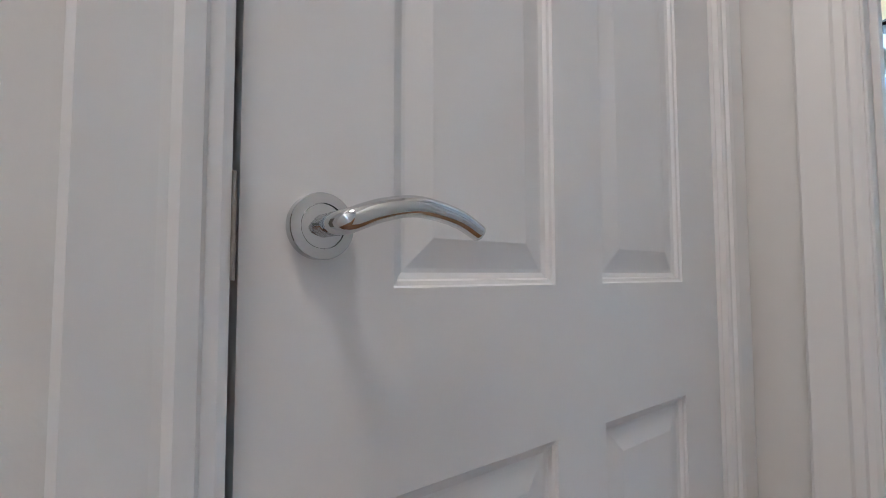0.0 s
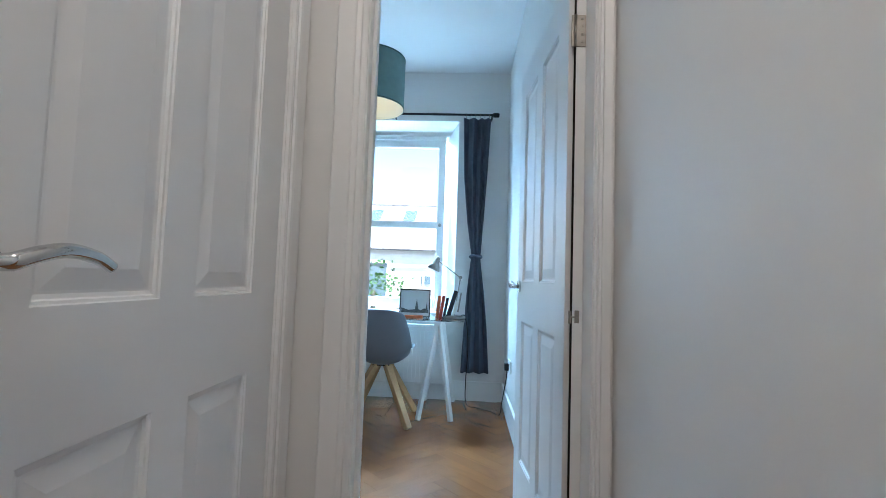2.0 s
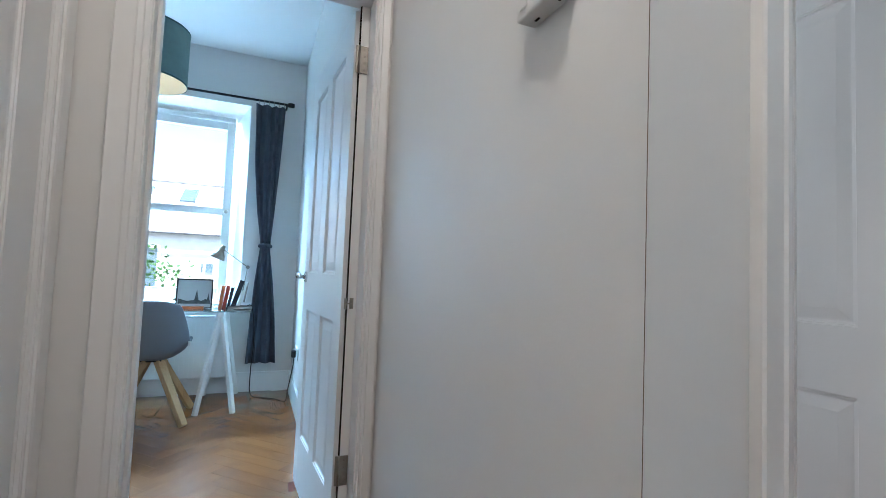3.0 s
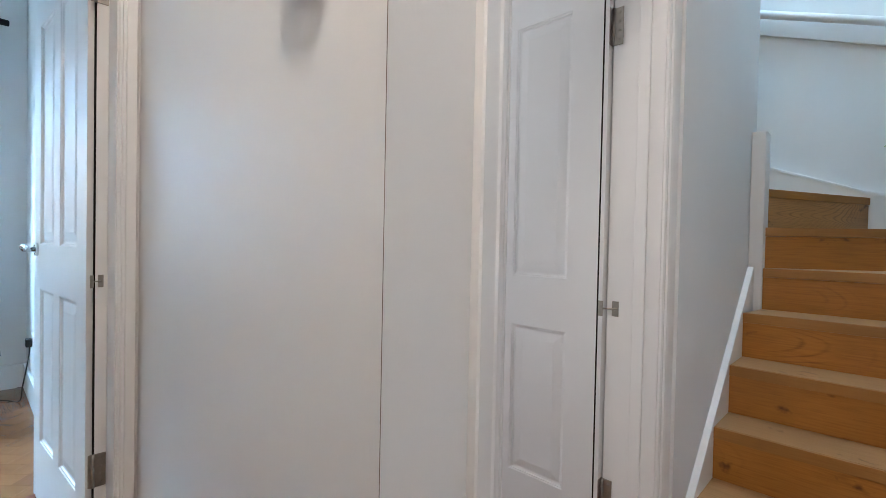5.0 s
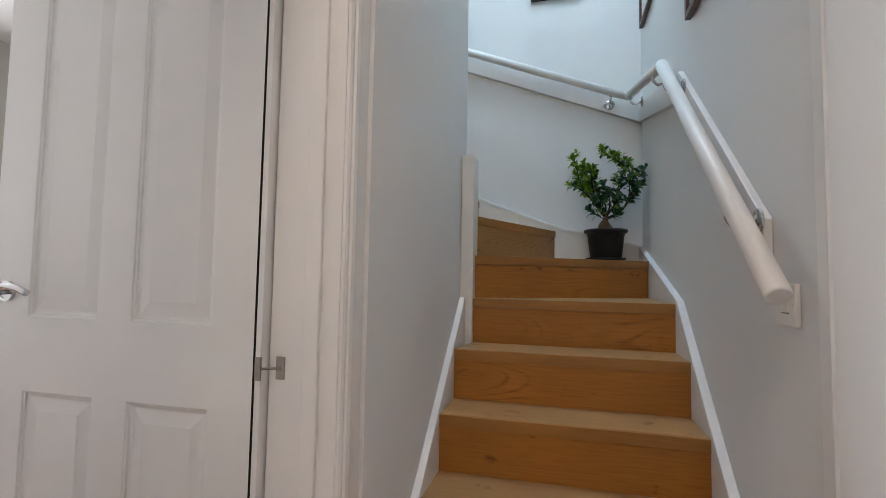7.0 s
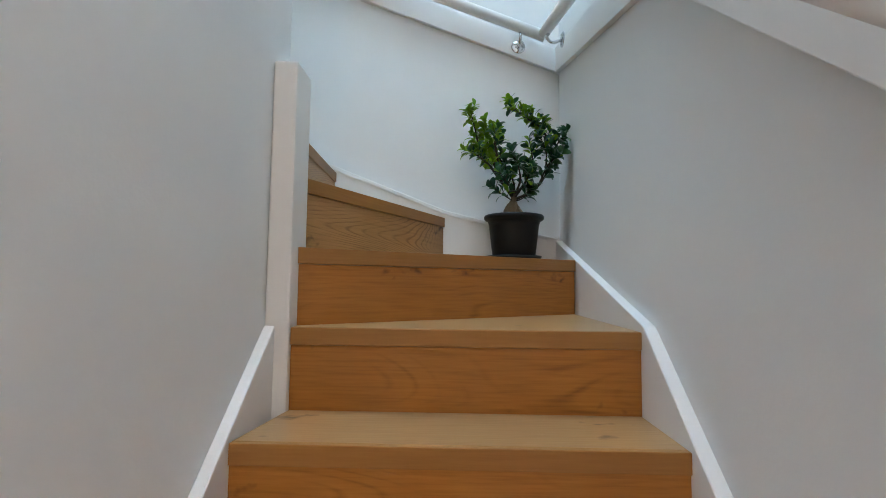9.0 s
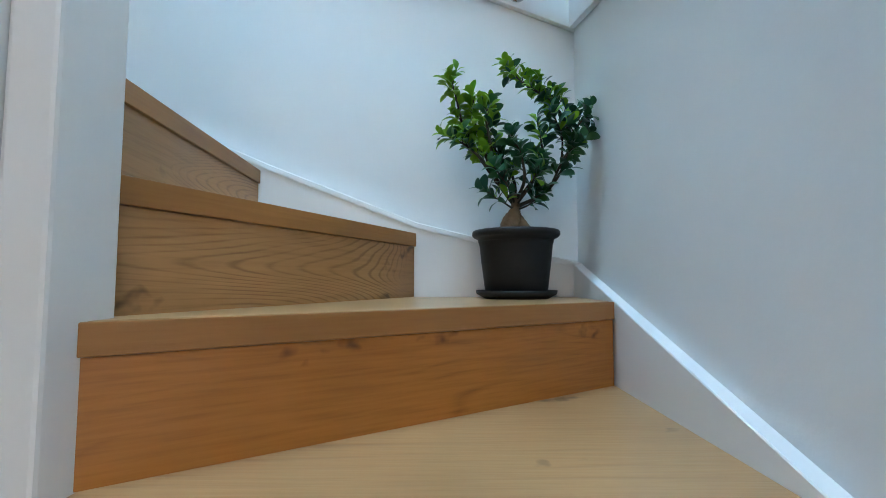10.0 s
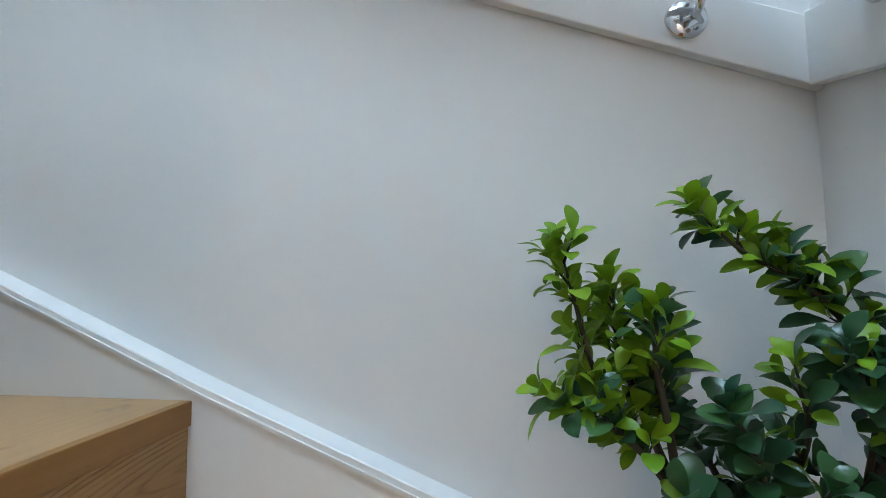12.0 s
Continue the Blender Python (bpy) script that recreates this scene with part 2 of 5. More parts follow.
def leaf_mat(name, a, b_, rough):
    m = bpy.data.materials.new(name)
    m.use_nodes = True
    nt = m.node_tree
    n, l = nt.nodes, nt.links
    p = n["Principled BSDF"]
    g = n.new("ShaderNodeNewGeometry")
    oi = n.new("ShaderNodeObjectInfo")
    ad = n.new("ShaderNodeMath")
    ad.operation = "ADD"
    l.new(oi.outputs["Random"], ad.inputs[0])
    l.new(g.outputs["Random Per Island"], ad.inputs[1])
    wr = n.new("ShaderNodeMath")
    wr.operation = "FRACT"
    l.new(ad.outputs[0], wr.inputs[0])
    r = n.new("ShaderNodeValToRGB")
    r.color_ramp.elements[0].color, r.color_ramp.elements[1].color = (*a, 1), (*b_, 1)
    l.new(wr.outputs[0], r.inputs["Fac"])
    l.new(r.outputs["Color"], p.inputs["Base Color"])
    p.inputs["Roughness"].default_value = rough
    p.inputs["Subsurface Weight"].default_value = 0.0
    tr = n.new("ShaderNodeBsdfTranslucent")
    l.new(r.outputs["Color"], tr.inputs["Color"])
    mx = n.new("ShaderNodeMixShader")
    mx.inputs["Fac"].default_value = 0.22
    l.new(p.outputs["BSDF"], mx.inputs[1])
    l.new(tr.outputs["BSDF"], mx.inputs[2])
    l.new(mx.outputs["Shader"], n["Material Output"].inputs["Surface"])
    return m


M_LEAF = leaf_mat("ficus_leaf_dark", (0.018, 0.078, 0.046), (0.055, 0.15, 0.042), 0.3)
M_LEAFNEW = leaf_mat("ficus_leaf_young", (0.12, 0.26, 0.008), (0.23, 0.4, 0.012), 0.42)
M_STREETLEAF = leaf_mat("street_tree_leaf", (0.05, 0.12, 0.03), (0.1, 0.2, 0.05), 0.5)


# ---- building helpers ----
def box(bm, x0, x1, y0, y1, z0, z1, m=None):
    vs = [bm.verts.new((x, y, z)) for x in (x0, x1) for y in (y0, y1) for z in (z0, z1)]
    if m is not None:
        for v in vs:
            v.co = m @ v.co
    for f in ((0, 1, 3, 2), (4, 6, 7, 5), (0, 4, 5, 1), (2, 3, 7, 6), (0, 2, 6, 4), (1, 5, 7, 3)):
        bm.faces.new([vs[i] for i in f])
    return vs


def bev(bm, w, seg=2):
    bmesh.ops.recalc_face_normals(bm, faces=bm.faces)
    bmesh.ops.bevel(bm, geom=list(bm.edges), offset=w, segments=seg, affect="EDGES", profile=0.6, clamp_overlap=True)


def prism(bm, pts, d, m=None):
    """A polygon (list of 3D points) pushed along the vector d."""
    d = Vector(d)
    a = [bm.verts.new(Vector(p)) for p in pts]
    b = [bm.verts.new(Vector(p) + d) for p in pts]
    if m is not None:
        for v in a + b:
            v.co = m @ v.co
    k = len(pts)
    bm.faces.new(a)
    bm.faces.new(list(reversed(b)))
    for i in range(k):
        bm.faces.new((a[i], b[i], b[(i + 1) % k], a[(i + 1) % k]))
    bmesh.ops.recalc_face_normals(bm, faces=bm.faces)


def tube(bm, pts, radii, seg=12, cap=True, flat=1.0):
    """A round tube through points, with a radius at each."""
    pts = [Vector(p) for p in pts]
    if not isinstance(radii, (list, tuple)):
        radii = [radii] * len(pts)
    loops = []
    side = None
    for i, p in enumerate(pts):
        d = (pts[min(i + 1, len(pts) - 1)] - pts[max(i - 1, 0)]).normalized()
        if side is None:
            side = d.orthogonal().normalized()
        side = (side - d * side.dot(d)).normalized()
        up = d.cross(side)
        loops.append([bm.verts.new(p + (side * math.cos(a) + up * math.sin(a) * flat) * radii[i]) for a in (2 * math.pi * k / seg for k in range(seg))])
    for a, b in zip(loops, loops[1:]):
        for k in range(seg):
            f = bm.faces.new((a[k], a[(k + 1) % seg], b[(k + 1) % seg], b[k]))
            f.smooth = True
    if cap:
        bm.faces.new(list(reversed(loops[0])))
        bm.faces.new(loops[-1])


def lathe(bm, prof, seg=32, m=None, smooth=True):
    """Turn (radius, height) pairs round z."""
    loops = []
    for r, z in prof:
        loops.append([bm.verts.new((r * math.cos(2 * math.pi * k / seg), r * math.sin(2 * math.pi * k / seg), z)) for k in range(seg)])
    for a, b in zip(loops, loops[1:]):
        for k in range(seg):
            bm.faces.new((a[k], a[(k + 1) % seg], b[(k + 1) % seg], b[k])).smooth = smooth
    if m is not None:
        for lo in loops:
            for v in lo:
                v.co = m @ v.co


def curve_pts(ctrl, n=24):
    """Smooth line through control points (Catmull-Rom)."""
    c = [Vector(p) for p in ctrl]
    c = [2 * c[0] - c[1]] + c + [2 * c[-1] - c[-2]]
    out = []
    for i in range(1, len(c) - 2):
        for k in range(n):
            t = k / n
            p0, p1, p2, p3 = c[i - 1], c[i], c[i + 1], c[i + 2]
            out.append(0.5 * (2 * p1 + (p2 - p0) * t + (2 * p0 - 5 * p1 + 4 * p2 - p3) * t * t + (3 * p1 - p0 - 3 * p2 + p3) * t * t * t))
    out.append(c[-2])
    return out


def part(name, bm, material, parent=None, label="", m=None):
    """One mesh object, under a thing or a part."""
    me = bpy.data.meshes.new(name)
    bmesh.ops.recalc_face_normals(bm, faces=bm.faces)
    bm.to_mesh(me)
    bm.free()
    me.materials.append(material)
    ob = new(name, me)
    if parent is not None:
        ob.parent = parent
    if m is not None:
        ob.matrix_basis = m
    return tagged(ob, label)


def boxpart(name, dims, material, parent=None, label="", b=0.0, m=None, seg=2):
    bm = bmesh.new()
    box(bm, *dims)
    if b:
        bev(bm, b, seg)
    return part(name, bm, material, parent, label, m)


def thing(name, label, category, m=None, group="", kind=""):
    ob = new(name)
    if m is not None:
        ob.matrix_basis = m
    return tagged(ob, label, category, group, kind)


def setting(name, dims, material, label, category):
    return tagged(boxpart(name, dims, material), label, category, "", "structure")


# ---- structure: floors, walls, ceilings ----
XO, YB, XB, XR, YK, HC = -0.15, 1.09, 0.956, 1.872, 4.16, 2.85   # office wall, middle wall, door wall, right wall, back wall, ceiling


def wall(name, boxes, material, label):
    bm = bmesh.new()
    for d in boxes:
        box(bm, *d)
    return tagged(part(name, bm, material), label, "wall", "", "structure")


OA0, OA1, OO0, OO1, OB0, OB1, DT = -0.045, 0.785, 0.35, 1.005, 1.375, 2.165, 2.0   # openings of the three doors
wall("wall_south", [(-0.27, OA0, 0.045, 0.165, 0, HC), (OA1, XR, 0.045, 0.165, 0, HC), (OA0, OA1, 0.045, 0.165, DT, HC)], M_WALL,
     "off-white painted hall wall round the cupboard door")
wall("wall_west", [(-0.27, XO, -1.6, OO0, 0, HC), (-0.27, XO, OO1, YB, 0, HC), (-0.27, XO, OO0, OO1, DT, HC)], M_WALL,
     "off-white painted wall round the study doorway")
bm = bmesh.new()
prism(bm, [(XO, 1.06, 0), (XB - 0.0005, 1.0965, 0), (XB - 0.0005, 1.19, 0), (XO, 1.19, 0)], (0, 0, HC))
tagged(part("wall_middle", bm, M_WALL), "plain off-white hall wall with a thermostat", "wall", "", "structure")
wall("wall_study_north", [(-2.85, XO, YB, 1.19, 0, HC), (-2.85, -0.27, 1.0, YB, 0, HC)], M_WALL, "white painted study wall")
wall("wall_door", [(XB - 0.155, XB, 1.0975, OB0, 0, 4.8), (XB - 0.155, XB, OB1, 2.245, 0, 4.8), (XB - 0.155, 0.985, 2.245, 3.33, 0, 4.8), (XB - 0.155, XB, OB0, OB1, DT, 4.8)], M_STAIRWALL,
     "off-white wall beside the stairs")
wall("wall_east", [(XR, 2.0, 0.045, YK, 0, 4.8)], M_STAIRWALL, "pale painted wall along the staircase handrail")
wall("wall_back", [(-1.0, 2.0, YK, 4.28, 0, 4.8)], M_STAIRWALL, "pale painted wall behind the winder steps")
wall("wall_upper_flight", [(-1.12, XB - 0.155, 3.23, 3.33, 0, 4.8)], M_STAIRWALL, "white wall beside the upper stair flight")
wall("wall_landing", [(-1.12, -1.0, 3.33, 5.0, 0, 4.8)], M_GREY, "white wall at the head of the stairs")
wall("wall_above_hall", [(XB, XR, 2.6, 2.7, HC + 0.1, 4.8)], M_STAIRWALL, "white wall over the hall ceiling")
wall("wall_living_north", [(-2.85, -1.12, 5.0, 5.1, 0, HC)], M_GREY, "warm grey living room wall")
# outer wall with two window openings; the study window is splayed
bm = bmesh.new()
for d in ((-3.2, -2.85, -1.7, -0.79, 0, HC), (-3.2, -2.85, 0.56, 1.19, 0, HC), (-3.2, -2.85, -0.79, 0.56, 2.41, HC), (-3.2, -2.85, -0.79, 0.56, 0, 0.72)):
    box(bm, *d)
for y0, y1 in ((-0.79, -0.68), (0.56, 0.44)):
    prism(bm, [(-2.851, y0, 0.72), (-3.2, y0, 0.72), (-3.2, y1, 0.72)], (0, 0, 1.69))
prism(bm, [(-2.851, -0.79, 2.41), (-3.2, -0.79, 2.41), (-3.2, -0.79, 2.33)], (0, 1.35, 0))
tagged(part("wall_study_window", bm, M_WALL), "white study wall with a deep splayed window recess", "wall", "", "structure")
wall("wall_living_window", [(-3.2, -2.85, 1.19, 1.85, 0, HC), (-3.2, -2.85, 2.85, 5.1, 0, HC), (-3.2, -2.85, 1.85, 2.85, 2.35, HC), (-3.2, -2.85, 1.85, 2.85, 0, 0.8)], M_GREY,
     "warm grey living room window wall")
wall("wall_study_south", [(-2.85, -0.27, -1.7, -1.6, 0, HC)], M_WALL, "white painted study wall")
# unseen box, added so that no sky light leaks through the door gap
wall("wall_light_block", [(-0.27, XR, -0.6, -0.5, 0, HC), (0.9, 1.0, -0.5, 0.045, 0, HC), (-0.15, 0.9, -0.5, 0.045, 2.3, 2.4), (-0.15, 0.9, -0.5, 0.045, -0.1, 0)], M_WALL, "unseen walls added behind the closed door to block daylight")
setting("ceiling_hall", (-0.27, XR, 0.045, 2.6, HC, HC + 0.1), M_CEIL, "white painted hall ceiling", "ceiling")
setting("ceiling_study", (-2.85, -0.27, -1.6, 1.19, HC, HC + 0.1), M_CEIL, "white painted study ceiling", "ceiling")
bm = bmesh.new()
box(bm, -2.85, XB - 0.1, 1.19, 3.23, HC, HC + 0.1)
box(bm, -2.85, -1.12, 3.23, 5.0, HC, HC + 0.1)
tagged(part("ceiling_living", bm, M_CEIL), "white living room ceiling", "ceiling", "", "structure")
bm = bmesh.new()
for d in ((-1.0, 0.6, 2.7, YK, 4.8, 4.95), (1.65, XR, 2.7, YK, 4.8, 4.95), (0.6, 1.65, 3.62, YK, 4.8, 4.95), (0.6, 1.65, 2.7, 2.88, 4.8, 4.95)):
    box(bm, *d)
tagged(part("ceiling_stairwell", bm, M_CEIL), "white stairwell ceiling with a skylight opening", "ceiling", "", "structure")
sk = thing("window_skylight", "glazed skylight over the stairs", "skylight", kind="structure")
boxpart("pane", (0.6, 1.65, 2.88, 3.62, 4.9, 4.908), M_GLASS, sk).visible_shadow = False
setting("floor_hall", (-0.27, XR, 0.045, 2.4, -0.1, 0.0), M_BOARDS, "oak boarded hall floor", "floor")
fl = setting("floor_study", (-2.85, -0.27, -1.6, YB, -0.1, -0.012), M_DARK, "herringbone oak parquet study floor", "floor")
bm = bmesh.new()
box(bm, -2.85, XB - 0.1, 1.19, 3.23, -0.1, -0.002)
box(bm, -2.85, -1.12, 3.23, 5.0, -0.1, -0.002)
tagged(part("floor_living", bm, M_BOARDS), "brown oak living room floor", "floor", "", "structure")
setting("floor_stairwell", (XB - 0.1, XR, 2.4, YK, -0.1, 0.0), M_BOARDS, "dark floor under the staircase", "floor")


# ---- trims and doors ----
PROFILE = [(0, 0), (0, 0.009), (0.006, 0.012), (0.014, 0.012), (0.017, 0.017), (0.028, 0.0195), (0.033, 0.0165), (0.038, 0.0165), (0.074, 0.0205), (0.078, 0.017), (0.078, 0)]


def architrave(name, at, lo, hi, axis, sign, label, z=DT, left=0.078, right=0.078):
    """Moulded boards round an opening lo..hi on a wall plane at `at`; axis: the wall runs along it; sign: the way it faces."""
    th = thing(name, label, "door trim", kind="structure")
    for edge, out, wid in ((lo, -1, left), (hi, 1, right)):
        bm = bmesh.new()
        pts = []
        for u, v in PROFILE:
            u = u * wid / 0.078
            pts.append((edge + out * u, at + sign * v, 0) if axis == "x" else (at + sign * v, edge + out * u, 0))
        prism(bm, pts, (0, 0, z + wid))
        part("upright", bm, M_GLOSS, th)
    bm = bmesh.new()
    pts = [((lo, at + sign * v, z + u) if axis == "x" else (at + sign * v, lo, z + u)) for u, v in PROFILE]
    prism(bm, pts, (hi - lo, 0, 0) if axis == "x" else (0, hi - lo, 0))
    part("head", bm, M_GLOSS, th)
    return th


def lining(name, dims3, label):
    th = thing(name, label, "door lining", kind="structure")
    for nm, d in dims3:
        boxpart(nm, d, M_GLOSS, th, b=0.0015, seg=1)
    return th


architrave("trim_cupboard", 0.165, OA0 + 0.006, OA1 - 0.006, "x", 1, "white moulded architrave round the cupboard door", left=0.078, right=0.09)
architrave("trim_study", XO, OO0, OO1, "y", 1, "white moulded architrave round the study doorway", left=0.09, right=0.045)
architrave("trim_living", XB, OB0 - 0.016, OB1, "y", 1, "white moulded architrave round the living room doorway")
lining("lining_cupboard", [("jamb", (OA0, OA0 + 0.006, 0.045, 0.165, 0, DT)), ("jamb", (OA1 - 0.006, OA1, 0.045, 0.165, 0, DT)), ("head", (OA0, OA1, 0.045, 0.165, DT - 0.01, DT - 0.002)),
                           ("stop", (OA0 + 0.006, OA1 - 0.006, 0.06, 0.1, 0, 0.005))], "white painted cupboard door lining")
lining("lining_study", [("jamb", (-0.272, XO + 0.002, OO0 - 0.002, OO0 + 0.004, 0, DT)), ("jamb", (-0.272, XO + 0.002, OO1 - 0.004, OO1 + 0.002, 0, DT)),
                        ("head", (-0.27, XO, OO0, OO1, DT - 0.004, DT + 0.002)), ("stop", (-0.225, -0.19, OO0 + 0.004, OO0 + 0.016, 0, DT - 0.004)),
                        ("stop", (-0.262, -0.246, 0.971, OO1 - 0.004, 0, DT - 0.004))], "white painted study door lining")
# black strip standing in for the shade inside the study hinge gap
gap_strip = boxpart("gap_shade_strip", (-0.262, -0.248, 0.9675, 0.971, 0, DT - 0.004), M_DARK, bpy.data.objects["lining_study"], "thin black shadow gap strip")
lining("lining_living", [("jamb", (XB - 0.162, XB + 0.002, OB0 - 0.002, OB0 + 0.004, 0, DT)), ("jamb", (XB - 0.162, XB + 0.002, OB1 - 0.004, OB1 + 0.002, 0, DT)),
                         ("rebate", (0.755, 0.8005, OB1 + 0.0145, OB1 + 0.035, 0, DT)),
                         ("head", (XB - 0.16, XB, OB0, OB1, DT - 0.004, DT + 0.002)), ("stop", (XB - 0.09, XB - 0.04, OB0 + 0.004, OB0 + 0.022, 0, DT - 0.004)),
                         ("stop", (XB - 0.075, XB - 0.04, OB1 - 0.016, OB1 - 0.004, 0, DT - 0.004))], "white painted living room door lining")


def door(name, w, m, label, stile, pw, zlo=0.79, zhi=0.968, z0=0.006, hz=1.012, top=1.86, sides=(1, 1), low=0.21):
    """A four panel moulded door. Local x runs from hinge to latch; the face at y = 0 looks to -y, the other one is at 0.038."""
    th = thing(name, label, "door", m, kind="structure")
    h, dp = 1.985, 0.038
    xs = [0, stile, stile + pw, w - stile - pw, w - stile, w]
    zs = [z0, low, zlo, zhi, top, h]
    cells = {(1, 1), (3, 1), (1, 3), (3, 3)}
    bm = bmesh.new()
    grid = {}
    for s, y in ((0, 0.0), (1, dp)):
        for i, x in enumerate(xs):
            for k, z in enumerate(zs):
                grid[s, i, k] = bm.verts.new((x, y, z))
    for s in (0, 1):
        for i in range(5):
            for k in range(5):
                if (i, k) not in cells:
                    bm.faces.new([grid[s, i, k], grid[s, i + 1, k], grid[s, i + 1, k + 1], grid[s, i, k + 1]])
    for i in range(5):
        for k in (0, 5):
            bm.faces.new([grid[0, i, k], grid[0, i + 1, k], grid[1, i + 1, k], grid[1, i, k]])
    for k in range(5):
        for i in (0, 5):
            bm.faces.new([grid[0, i, k], grid[0, i, k + 1], grid[1, i, k + 1], grid[1, i, k]])
    part("door_frame", bm, M_DOOR, th)
    rings = ((0.0, 0.0), (0.002, 0.003), (0.006, 0.004), (0.008, 0.0085), (0.014, 0.0102), (0.018, 0.0098), (0.044, 0.0045), (0.047, 0.0038))
    for i, k in sorted(cells):
        bm = bmesh.new()
        for s in (0, 1):
            loops = []
            for ins, d in rings:
                y = d if s == 0 else dp - d
                x0, x1, za, zb = xs[i] + ins, xs[i + 1] - ins, zs[k] + ins, zs[k + 1] - ins
                loops.append([bm.verts.new(c) for c in ((x0, y, za), (x1, y, za), (x1, y, zb), (x0, y, zb))])
            for a, b in zip(loops, loops[1:]):
                for q in range(4):
                    bm.faces.new((a[q], a[(q + 1) % 4], b[(q + 1) % 4], b[q]))
            bm.faces.new(loops[-1])
        part("panel", bm, M_DOOR, th)
    for s in (0, 1):
        if not sides[s]:
            continue
        sg = -1 if s == 0 else 1
        y = 0.0 if s == 0 else dp
        cx = w - 0.06
        rot = Matrix.Translation((cx, y, hz)) @ Matrix.Rotation(radians(90 if s == 0 else -90), 4, "X")
        bm = bmesh.new()
        lathe(bm, [(0.0001, 0), (0.0265, 0), (0.0265, 0.0085), (0.026, 0.0092), (0.0182, 0.0094), (0.018, 0.0072), (0.0176, 0.0072), (0.0174, 0.0082), (0.0001, 0.0104)], 64, rot, False)
        rose = part("handle_rose", bm, M_CHROME, th, "round polished chrome rose")
        bm = bmesh.new()
        neck = [(cx, y + sg * 0.008, hz), (cx, y + sg * 0.03, hz), (cx - 0.004, y + sg * 0.043, hz + 0.001)]
        arm = curve_pts([(cx - 0.004, y + sg * 0.043, hz + 0.001), (cx - 0.03, y + sg * 0.049, hz + 0.0108), (cx - 0.062, y + sg * 0.05, hz + 0.0158), (cx - 0.102, y + sg * 0.048, hz + 0.0102), (cx - 0.13, y + sg * 0.046, hz - 0.001)], 10)
        pts = neck[:2] + arm
        rad = [0.0092, 0.0092] + [0.0096 - 0.0018 * q / len(arm) for q in range(len(arm))]
        tube(bm, pts, rad, 20)
        part("lever", bm, M_CHROME, rose, "curved polished chrome lever")
    return th


# the cupboard door faces +y: turned half round so that its latch edge lies towards +x
da = door("door_1", 0.807, Matrix.Translation((-0.037, 0.158, 0)) @ Matrix.Rotation(radians(180), 4, "Z") @ Matrix.Diagonal((-1, 1, 1, 1)), "closed white four-panel cupboard door with a chrome lever", 0.13, 0.225, 0.797, 0.977, hz=1.027, sides=(1, 0))
db = door("door_2", 0.81, Matrix.Translation((0.789, 2.138, 0)) @ Matrix.Rotation(radians(180), 4, "Z") @ Matrix.Diagonal((1, -1, 1, 1)), "open white four-panel door into the living room", 0.13, 0.225, 0.759, 0.943, hz=1.005)
ang = math.degrees(math.atan2(-0.055, -0.759))
do = door("door_3", 0.765, Matrix.Translation((-0.266, 0.952, 0)) @ Matrix.Rotation(radians(ang), 4, "Z") @ Matrix.Diagonal((1, -1, 1, 1)), "open white four-panel door into the study", 0.112, 0.225, 0.848, 1.022, hz=1.0, low=0.25)


# dark hinge gap put onto the leaf's face as a black strip of shade
boxpart("edge_shade_strip", (0.0135, 0.0185, -0.0012, 0.002, 0.004, 1.965), M_DARK, db, "thin black strip along the hinge edge, standing in for gap shade")


def hinge(name, m, parent, fold=False):
    """A steel butt hinge opened flat against the jamb: two leaves, knuckle and screws."""
    bm = bmesh.new()
    box(bm, 0.002, 0.032, -0.0035, 0, -0.05, 0.05)
    if fold:
        box(bm, -0.005, -0.0025, -0.025, -0.003, -0.05, 0.05)
    else:
        box(bm, -0.012, -0.002, -0.0035, 0, -0.05, 0.05)
    bev(bm, 0.001, 1)
    tube(bm, [(0, -0.004, -0.05), (0, -0.004, 0.05)], 0.005, 10)
    for z in (-0.036, -0.012, 0.012, 0.036):
        lathe(bm, [(0.0042, -0.001), (0.0042, 0.0008), (0.0001, 0.0005)], 10, Matrix.Translation((0.02, -0.0035, z)) @ Matrix.Rotation(radians(90), 4, "X"))
    return part(name, bm, M_STEEL, parent, "worn brushed steel hinge", m)


def closer(m, parent):
    """A chain door closer: plate on the jamb, chain and plate in the door edge."""
    bm = bmesh.new()
    box(bm, -0.011, 0.011, -0.003, 0, -0.03, 0.03)
    bev(bm, 0.0012, 1)
    tube(bm, [(0.0, -0.003, 0), (-0.008, -0.008, 0), (-0.035, -0.024, 0.0)], 0.0032, 8)
    lathe(bm, [(0.0001, 0.004), (0.005, 0.003), (0.0065, 0)], 12, Matrix.Translation((-0.001, -0.003, 0)) @ Matrix.Rotation(radians(90), 4, "X"))
    box(bm, -0.0465, -0.0325, -0.0265, -0.0215, -0.03, 0.03)
    return part("chain_closer", bm, M_STEEL, parent, "small steel chain closer", m)


for z, zo in ((1.767, 1.797), (0.236, 0.355)):
    hh = hinge("hinge", pose(0.7945, OB1 - 0.0045, z) @ Matrix.Diagonal((1, 1, 1.2, 1)), None, True)
    tagged(hh, "worn brushed steel hinge on the living room jamb", "hinge")
    hh2 = hinge("hinge", Matrix.Translation((-0.2455, 0.967, zo)) @ Matrix.Rotation(radians(90), 4, "Z"), None)
    tagged(hh2, "worn brushed steel hinge on the study jamb", "hinge")
tagged(closer(pose(0.8235, OB1 - 0.0045, 0.857) @ Matrix.Diagonal((1, 1, 0.82, 1)), None), "steel chain door closer on the living room jamb", "door closer")
